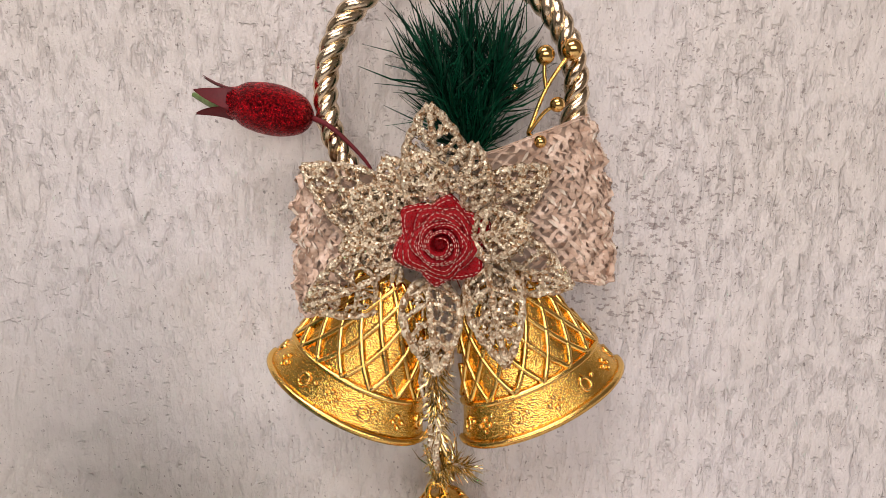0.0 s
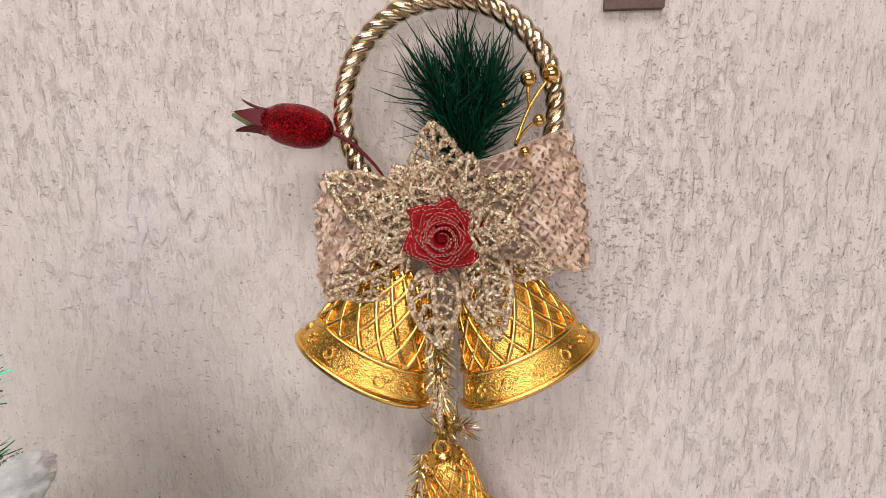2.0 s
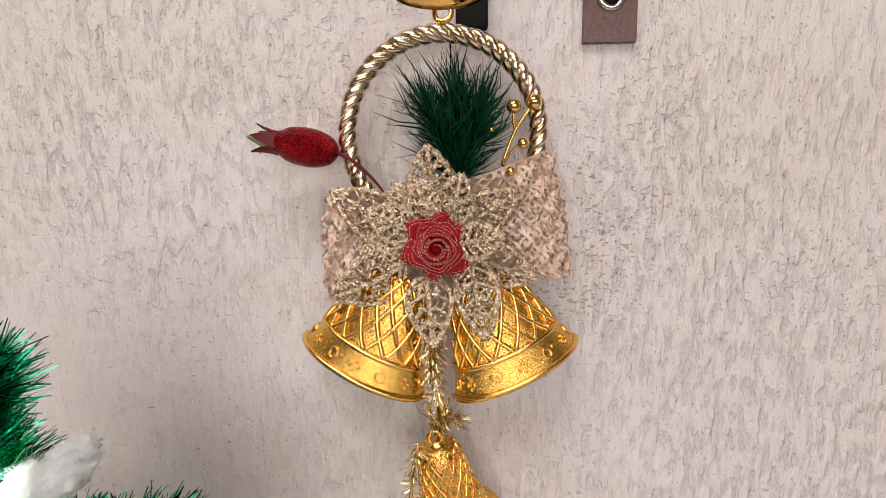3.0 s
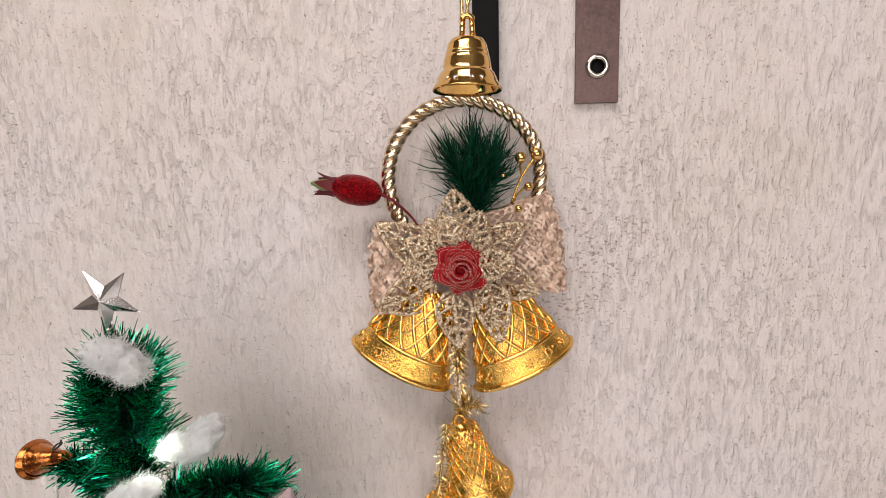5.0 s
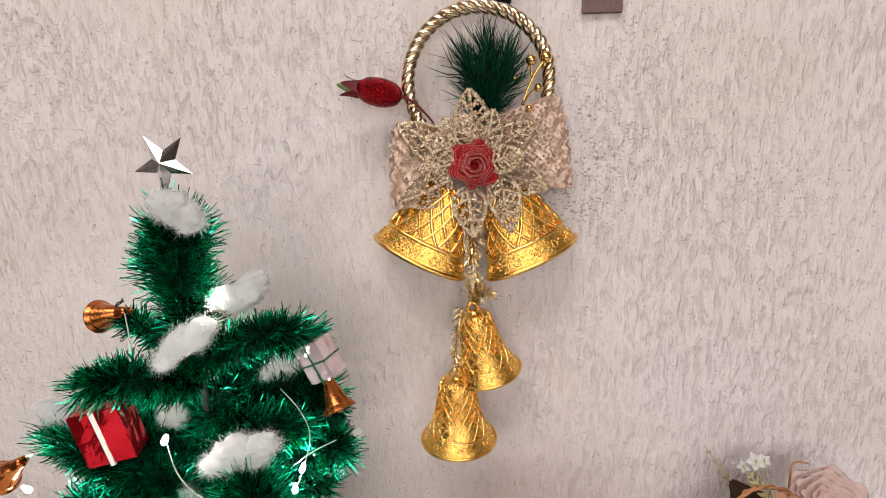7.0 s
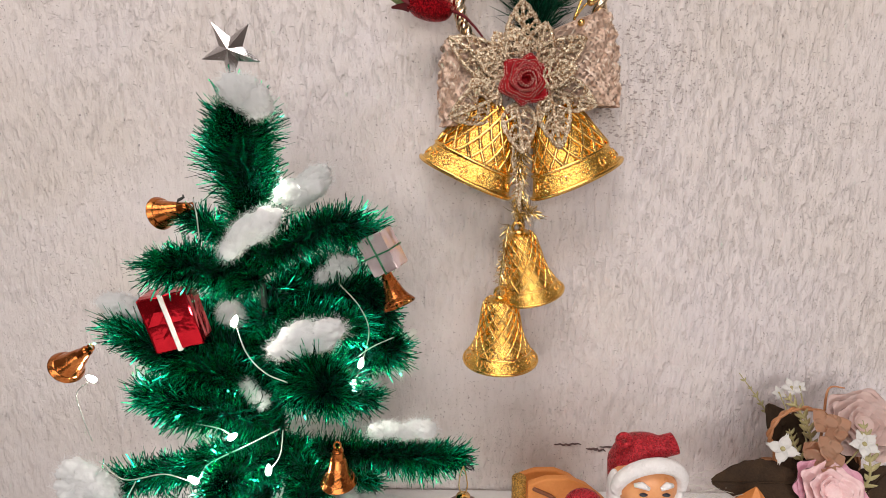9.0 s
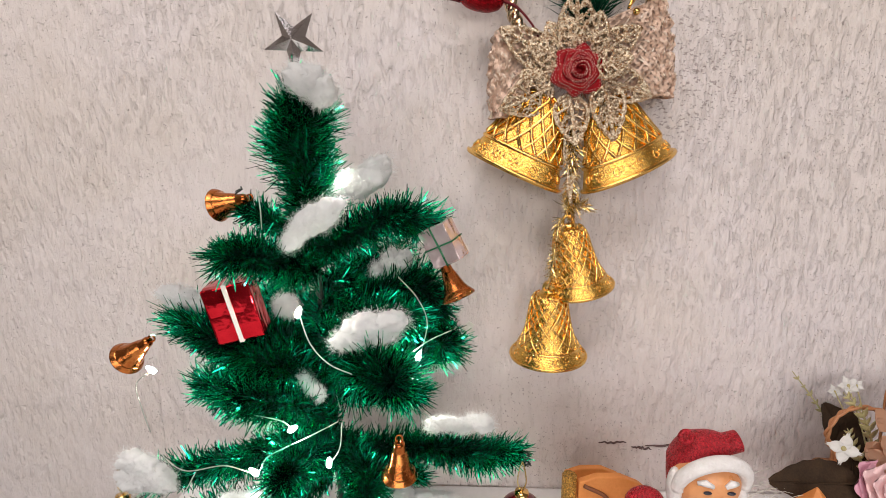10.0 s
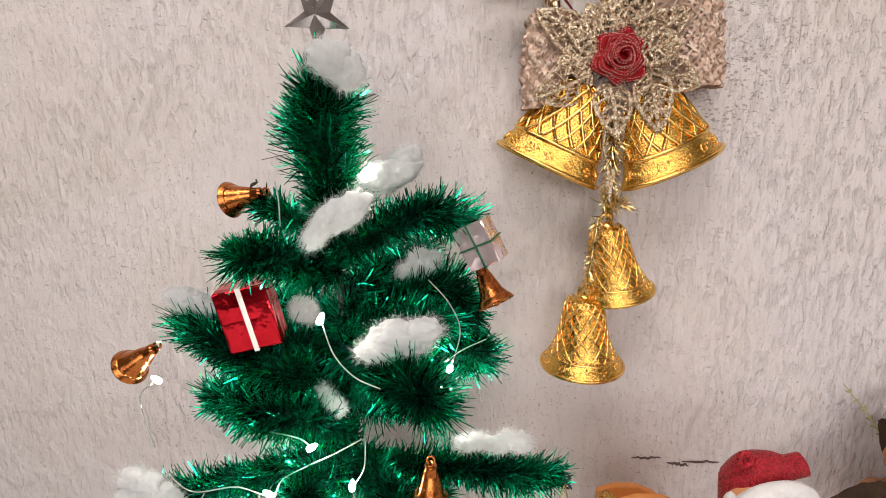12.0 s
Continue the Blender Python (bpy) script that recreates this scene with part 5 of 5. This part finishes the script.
def foam_sleigh():
    """An orange foam sleigh: two curved side boards, a seat back between them and a glitter roll at the front edge."""
    a = Vector((0.0020, 0.1360, 0.8980))
    base = SHELF + 0.001
    t = thing("foam_sleigh", (a.x + 0.03, 0.165, base), "orange foam sleigh with a gold glitter roll", "sleigh")
    xs, top = a.x, a.z
    for y0, nm in ((0.134, "side_board"), (0.186, "side_board")):
        dz = 0.0 if y0 < 0.15 else -0.030
        out = [(0.0, base), (0.0, top - 0.002 + dz), (0.014, top + 0.0035 + dz), (0.032, top + 0.004 + dz), (0.046, top - 0.002 + dz), (0.060, top - 0.014 + dz), (0.070, top - 0.026 + dz), (0.078, base)]
        bm = bmesh.new()
        f = bm.faces.new([bm.verts.new((xs + x, y0, z)) for x, z in out])
        r = bmesh.ops.extrude_face_region(bm, geom=[f])
        bmesh.ops.translate(bm, vec=(0, 0.006, 0), verts=[v for v in r["geom"] if isinstance(v, bmesh.types.BMVert)])
        bmesh.ops.bevel(bm, geom=list(bm.edges), offset=0.0012, segments=2, profile=0.5, affect="EDGES")
        bmesh.ops.recalc_face_normals(bm, faces=list(bm.faces))
        part(nm, bm, M["orange_foam"], t, smooth=False)
    geo = ([], [])
    lin = smooth_line([(xs + 0.004, 0.133, top - 0.004), (xs + 0.022, 0.1325, top - 0.014), (xs + 0.029, 0.1325, top - 0.034), (xs + 0.030, 0.133, base + 0.004)], 8)
    tube(geo, lin, 0.0016, 8)
    part("scroll_edge", geo, M["brown_edge"], t)
    bm = box(bmesh.new(), xs + 0.002, xs + 0.070, 0.1405, 0.1855, base, base + 0.02, 0.001)
    part("floor_board", bm, M["orange_foam"], t, smooth=False)
    geo = turned([(0.0, 0.0), (0.0048, 0.0), (0.0058, 0.001), (0.0058, top + 0.0015 - base), (0.0050, top + 0.0025 - base), (0.0, top + 0.0025 - base)], 24, pose(xs - 0.0066, 0.138, base))
    part("glitter_roll", geo, M["gold_glitter"], t, "rough gold glitter roll")


foam_sleigh()


def hung_ball(top, r, mat, label):
    """A ball on a gold thread loop from a branch tip."""
    top = Vector(top)
    c = top - Vector((0, 0, r + 0.016))
    t = thing("tree_ball", c - Vector((0, 0, r)), label, "ball", "balls on the tree")
    part("ball_shell", ball(([], []), c, r, 20, 28), mat, t)
    part("cap", turned([(0.0044, 0.0), (0.0044, 0.004), (0.0, 0.0045)], 18, Matrix.Translation(c + Vector((0, 0, r - 0.001)))), M["polished_gold"], t)
    geo = ([], [])
    for sx in (-1, 1):
        tube(geo, smooth_line([c + Vector((0, 0, r + 0.003)), c + Vector((sx * 0.0026, 0, r + 0.009)), top + Vector((sx * 0.0018, 0, 0.002)), top + Vector((0, 0, 0.008))], 6), 0.00045, 5)
    part("thread", geo, M["tinsel_gold"], t)


hung_ball((-0.0500, 0.0660, 0.9530), 0.0150, M["red_ball"], "dark red shiny ball on a gold thread")
hung_ball((-0.3220, 0.0760, 0.9350), 0.0130, M["pearl_ball"], "pearly white ball on a gold thread")


def flower_petal(geo, c, axis, side, out, length, width, curl, nu=7, nv=5, thick=0.0004, notch=0.0):
    """A cupped petal with some thickness. curl bends it towards out."""
    n0 = len(geo[0])
    rows = []
    for i in range(nu):
        u = i / (nu - 1)
        w = width * 0.5 * math.sin(math.pi * (0.12 + 0.80 * u) ** 0.9) ** 0.8
        for j in range(nv):
            v = -1 + 2 * j / (nv - 1)
            lip = notch * (1 if j % 2 else -1) * (u > 0.95)
            rows.append(c + axis * (u * length + lip - 0.12 * length * v * v * u) + side * (v * w) + out * (curl * u * u * length + 0.18 * w * v * v))
    k = len(rows)
    geo[0].extend(rows + [p - out * thick for p in rows])
    for i in range(nu - 1):
        for j in range(nv - 1):
            q = n0 + i * nv + j
            geo[1].append((q, q + nv, q + nv + 1, q + 1))
            geo[1].append((q + k, q + 1 + k, q + nv + 1 + k, q + nv + k))
    edge = [i * nv for i in range(nu)] + [(nu - 1) * nv + j for j in range(1, nv)] + [i * nv + nv - 1 for i in range(nu - 2, -1, -1)]
    for a, b in zip(edge, edge[1:]):
        geo[1].append((n0 + a, n0 + a + k, n0 + b + k, n0 + b))
    return geo


def facing(d):
    d = Vector(d).normalized()
    a = d.orthogonal().normalized()
    return d, a, d.cross(a)


def cloth_rose(c, d, r, parent, mats, label, rg):
    """A full fabric rose: rings of cupped petals that close towards the heart."""
    c = Vector(c)
    d, a, b = facing(d)
    core = part("rose_head", ball(([], []), c, r * 0.3, 10, 14), mats[0], parent, label)
    for ring, (n, ln, up, back) in enumerate(((7, 1.0, 0.15, -0.3), (6, 0.85, 0.35, -0.15), (5, 0.66, 0.6, 0.0), (4, 0.46, 0.9, 0.12), (3, 0.30, 1.3, 0.2))):
        for k in range(n):
            w = 2 * math.pi * (k + 0.5 * (ring % 2) + rg.gauss(0, 0.06)) / n
            rad = a * math.cos(w) + b * math.sin(w)
            ax = (rad + d * (up * 0.55)).normalized()
            sd = d.cross(rad).normalized()
            ou = sd.cross(ax)
            ou = ou if ou.dot(d) > 0 else -ou
            g = flower_petal(([], []), c + d * (back * r * 0.6) + rad * r * 0.1, ax, sd, ou, r * ln * rg.uniform(0.92, 1.06), r * ln * 1.25, 0.25)
            part("petal", g, mats[1] if ring == 0 else mats[0], core)
    return core


def daisy(c, d, r, n, parent, mat, heart, notch=0.0):
    c = Vector(c)
    d, a, b = facing(d)
    core = part("flower_heart", ball(([], []), c, r * 0.16, 8, 10), heart, parent)
    for k in range(n):
        w = 2 * math.pi * k / n + 0.5
        rad = a * math.cos(w) + b * math.sin(w)
        ax = (rad + d * 0.15).normalized()
        sd = d.cross(rad).normalized()
        part("petal", flower_petal(([], []), c, ax, sd, d, r, r * 0.72, -0.08, notch=notch), mat, core)
    return core


def broad_leaf(base, tip, width, out, parent, mat, rg, curl=-0.1):
    base, tip = Vector(base), Vector(tip)
    ax = tip - base
    ln = ax.length
    ax.normalize()
    sd = ax.cross(Vector(out)).normalized()
    ou = sd.cross(ax).normalized()
    geo = ([], [])
    nu, nv = 16, 9
    rows = []
    for i in range(nu):
        u = i / (nu - 1)
        w = width * 0.5 * math.sin(math.pi * (0.04 + 0.94 * u) ** 0.8) ** 0.75 * (1 + 0.04 * math.sin(i * 2.3))
        for j in range(nv):
            v = -1 + 2 * j / (nv - 1)
            vein = 0.0006 * math.cos((u * 7 + abs(v) * 2.2) * math.pi)
            rows.append(base + ax * (u * ln) + sd * (v * w) + ou * (curl * u * u * ln + 0.10 * abs(v) * w + vein))
    k = len(rows)
    geo[0].extend(rows + [p - ou * 0.0005 for p in rows])
    for i in range(nu - 1):
        for j in range(nv - 1):
            q = i * nv + j
            geo[1].append((q, q + nv, q + nv + 1, q + 1))
            geo[1].append((q + k, q + 1 + k, q + nv + 1 + k, q + nv + k))
    lf = part("leaf", geo, mat, parent)
    part("midrib", tube(([], []), [base + ax * (u * ln) + ou * (curl * u * u * ln + 0.0006) for u in [i / 10 for i in range(11)]], lambda u: 0.0009 * (1 - 0.7 * u), 5), mat, lf)
    return lf


def fern_stem(pts, parent, mat, rg, side_len=0.010):
    line = smooth_line(pts, 8)
    geo = tube(([], []), line, lambda u: 0.0014 * (1 - 0.75 * u), 6)
    st = part("fern_stem", geo, mat, parent)
    for i in range(4, len(line) - 2, 2):
        for s in (-1, 1):
            t = (line[i + 1] - line[i - 1]).normalized()
            sd = t.cross(Vector((0, -1, 0))).normalized() * s
            ax = (t + sd * 0.9).normalized()
            ln = side_len * (1 - 0.6 * i / len(line)) * rg.uniform(0.7, 1.2)
            part("leaflet", flower_petal(([], []), line[i], ax, ax.cross(Vector((0, -1, 0))).normalized(), Vector((0, -1, 0)), ln, ln * 0.42, 0.1, 5, 3), mat, st)
    return st


def flower_basket():
    rg = random.Random(31)
    mid = Vector((0.2470, 0.1650, 0.9020))
    base = SHELF + 0.001
    t = thing("flower_basket", (mid.x, 0.165, base), "wicker basket of faded pink roses, white flowers and leaves", "basket")
    # bowl in coils of cane
    bowl = ([], [])
    for k in range(8):
        z = base + 0.004 + 0.0058 * k
        r = 0.032 + 0.0022 * k
        tube(bowl, [Vector((mid.x + r * math.cos(a), 0.165 + r * 0.85 * math.sin(a), z + 0.0012 * math.sin(a * 12 + k * math.pi))) for a in [2 * math.pi * i / 48 for i in range(48)]], 0.0031, 6, closed=True)
    part("bowl", bowl, M["cane"], t)
    part("bowl_bottom", turned([(0.0, 0.0), (0.034, 0.0), (0.034, 0.004), (0.0, 0.004)], 32, pose(mid.x, 0.165, base), 0.85), M["cane"], t)
    # arched handle of two twisted canes
    for s in range(2):
        h = smooth_line([(mid.x - 0.040, 0.165, base + 0.035), (0.2130, 0.1650, 0.9010), (0.2050, 0.1650, 0.9210), (0.2140, 0.1680, 0.9380), (0.2330, 0.1700, 0.9440), (0.2570, 0.1700, 0.9350), (0.2790, 0.1680, 0.9060), (mid.x + 0.042, 0.165, base + 0.035)], 10)
        tw = [p + Vector((0.0011 * math.cos(i * 0.55 + s * math.pi), 0.0014 * math.sin(i * 0.55 + s * math.pi), 0.0008 * math.cos(i * 0.55 + s * math.pi))) for i, p in enumerate(h)]
        part("handle_cane", tube(([], []), tw, 0.0013, 7), M["cane"], t)
    heart = (mid.x, 0.165, base + 0.05)
    broad_leaf((0.2430, 0.1750, 0.8950), (0.2140, 0.1880, 0.9380), 0.030, (0.1, -1, 0.1), t, M["dark_leaf"], rg, 0.05)
    broad_leaf((0.2150, 0.1400, 0.8960), (0.1470, 0.1300, 0.9040), 0.034, (0, -0.8, 0.6), t, M["dark_leaf"], rg)
    broad_leaf((0.2200, 0.1500, 0.8750), (0.2420, 0.1900, 0.9290), 0.032, (0, -1, 0.1), t, M["dark_leaf"], rg, 0.0)
    broad_leaf((0.2620, 0.1600, 0.8840), (0.2830, 0.1800, 0.9250), 0.030, (0, -1, 0.1), t, M["dark_leaf"], rg, 0.0)
    broad_leaf((0.2620, 0.1400, 0.8790), (0.2870, 0.1400, 0.9090), 0.030, (0, -0.8, 0.6), t, M["dark_leaf"], rg)
    fern_stem([heart, (0.2320, 0.1900, 0.9070), (0.2190, 0.2000, 0.9300), (0.2040, 0.2140, 0.9540)], t, M["pale_stem"], rg, 0.008)
    fern_stem([heart, (0.2370, 0.1600, 0.9160), (0.2310, 0.1650, 0.9380), (0.2200, 0.1750, 0.9540)], t, M["pale_stem"], rg, 0.012)
    fern_stem([heart, (0.2660, 0.1400, 0.8940), (0.2660, 0.1400, 0.9240), (0.2610, 0.1450, 0.9480)], t, M["pale_stem"], rg, 0.013)
    fern_stem([heart, (0.2300, 0.1650, 0.9070), (0.2240, 0.1700, 0.9250)], t, M["pale_stem"], rg, 0.011)
    part("curled_stem", tube(([], []), smooth_line([heart, (0.2590, 0.1800, 0.9240), (0.2620, 0.1850, 0.9480), (0.2660, 0.1860, 0.9550), (0.2770, 0.1860, 0.9540)], 8), lambda u: 0.0013 * (1 - 0.5 * u), 6), M["cane"], t)
    daisy((0.2010, 0.1420, 0.9250), (-0.15, -1, 0.25), 0.0125, 4, t, M["white_petal"], M["pale_stem"], 0.0012)
    for p, r in (((0.2390, 0.1950, 0.9500), 0.0085), ((0.2310, 0.1980, 0.9430), 0.006), ((0.2480, 0.1980, 0.9490), 0.006), ((0.2610, 0.1400, 0.9310), 0.011)):
        daisy(p, (-0.2, -1, 0.5), r, 5, t, M["white_petal"], M["pale_stem"], 0.0008)
        part("stem", tube(([], []), smooth_line([heart, Vector(p).lerp(Vector(heart), 0.5) + Vector((0, -0.004, 0)), p], 6), 0.0006, 5), M["pale_stem"], t)
    cloth_rose((0.2330, 0.1300, 0.8950), (-0.1, -0.85, 0.65), 0.0270, t, (M["pink_petal"], M["magenta_petal"]), "pink fabric rose with magenta edges", rg)
    cloth_rose((0.2790, 0.1650, 0.9320), (-0.3, -0.7, 0.6), 0.0290, t, (M["faded_petal"], M["faded_petal"]), "faded pale pink fabric rose", rg)
    for p in ((0.2350, 0.1500, 0.9440), (0.2410, 0.1460, 0.9340), (0.2260, 0.1460, 0.9220), (0.2350, 0.1420, 0.9270), (0.2290, 0.1420, 0.9170), (0.2460, 0.1500, 0.9400), (0.2370, 0.1400, 0.9160)):
        d, a, b = facing((rg.gauss(0, 0.3), -1, rg.gauss(0.2, 0.3)))
        for k in range(3):
            w = 2.1 * k + rg.random()
            rad = a * math.cos(w) + b * math.sin(w)
            part("dried_petal", flower_petal(([], []), Vector(p), rad, d.cross(rad).normalized(), d, 0.0105, 0.012, 0.2), M["dried_petal"], t)


flower_basket()


def paper_cone():
    tip = Vector((0.1700, 0.1200, 0.9070))
    base = SHELF + 0.001
    h = tip.z - base
    t = thing("paper_cone", (tip.x, tip.y, base), "small orange folded paper cone on the shelf", "paper cone")
    part("cone_sheet", turned([(0.0, 0.0), (0.018, 0.0), (0.018, h - 0.022), (0.0008, h), (0.0, h)], 5, pose(tip.x, tip.y, base)), M["orange_foam"], t, smooth=False)


paper_cone()


def straw_wisps():
    """Loose pale fibres lying on the shelf beside the doll."""
    rg = random.Random(9)
    c = Vector((0.1420, 0.1300, 0.8910))
    geo = ([], [])
    for _ in range(20):
        a = rg.uniform(-0.5, 0.5) + rg.choice((0, math.pi))
        ln = rg.uniform(0.02, 0.045)
        p = c + Vector((rg.gauss(0, 0.010), rg.gauss(0, 0.012), rg.gauss(-0.006, 0.006)))
        d = Vector((math.cos(a), math.sin(a) * 0.4, rg.gauss(0.05, 0.25)))
        tube(geo, smooth_line([p - d * ln * 0.5, p + Vector((0, 0, rg.gauss(0.003, 0.004))), p + d * ln * 0.5], 5), 0.00018, 4)
    bed = turned([(0.0, 0.0), (0.03, 0.0), (0.026, 0.02), (0.012, 0.032), (0.0, 0.034)], 20, pose(c.x, c.y, SHELF + 0.001), 0.7)
    t = thing("straw_nest", (c.x, c.y, SHELF + 0.001), "loose pale shredded paper heaped on the shelf", "paper")
    part("heap", bed, M["straw"], t)
    w = part("wisps", geo, M["straw"], t)
    w["kind"] = "stuff"


straw_wisps()
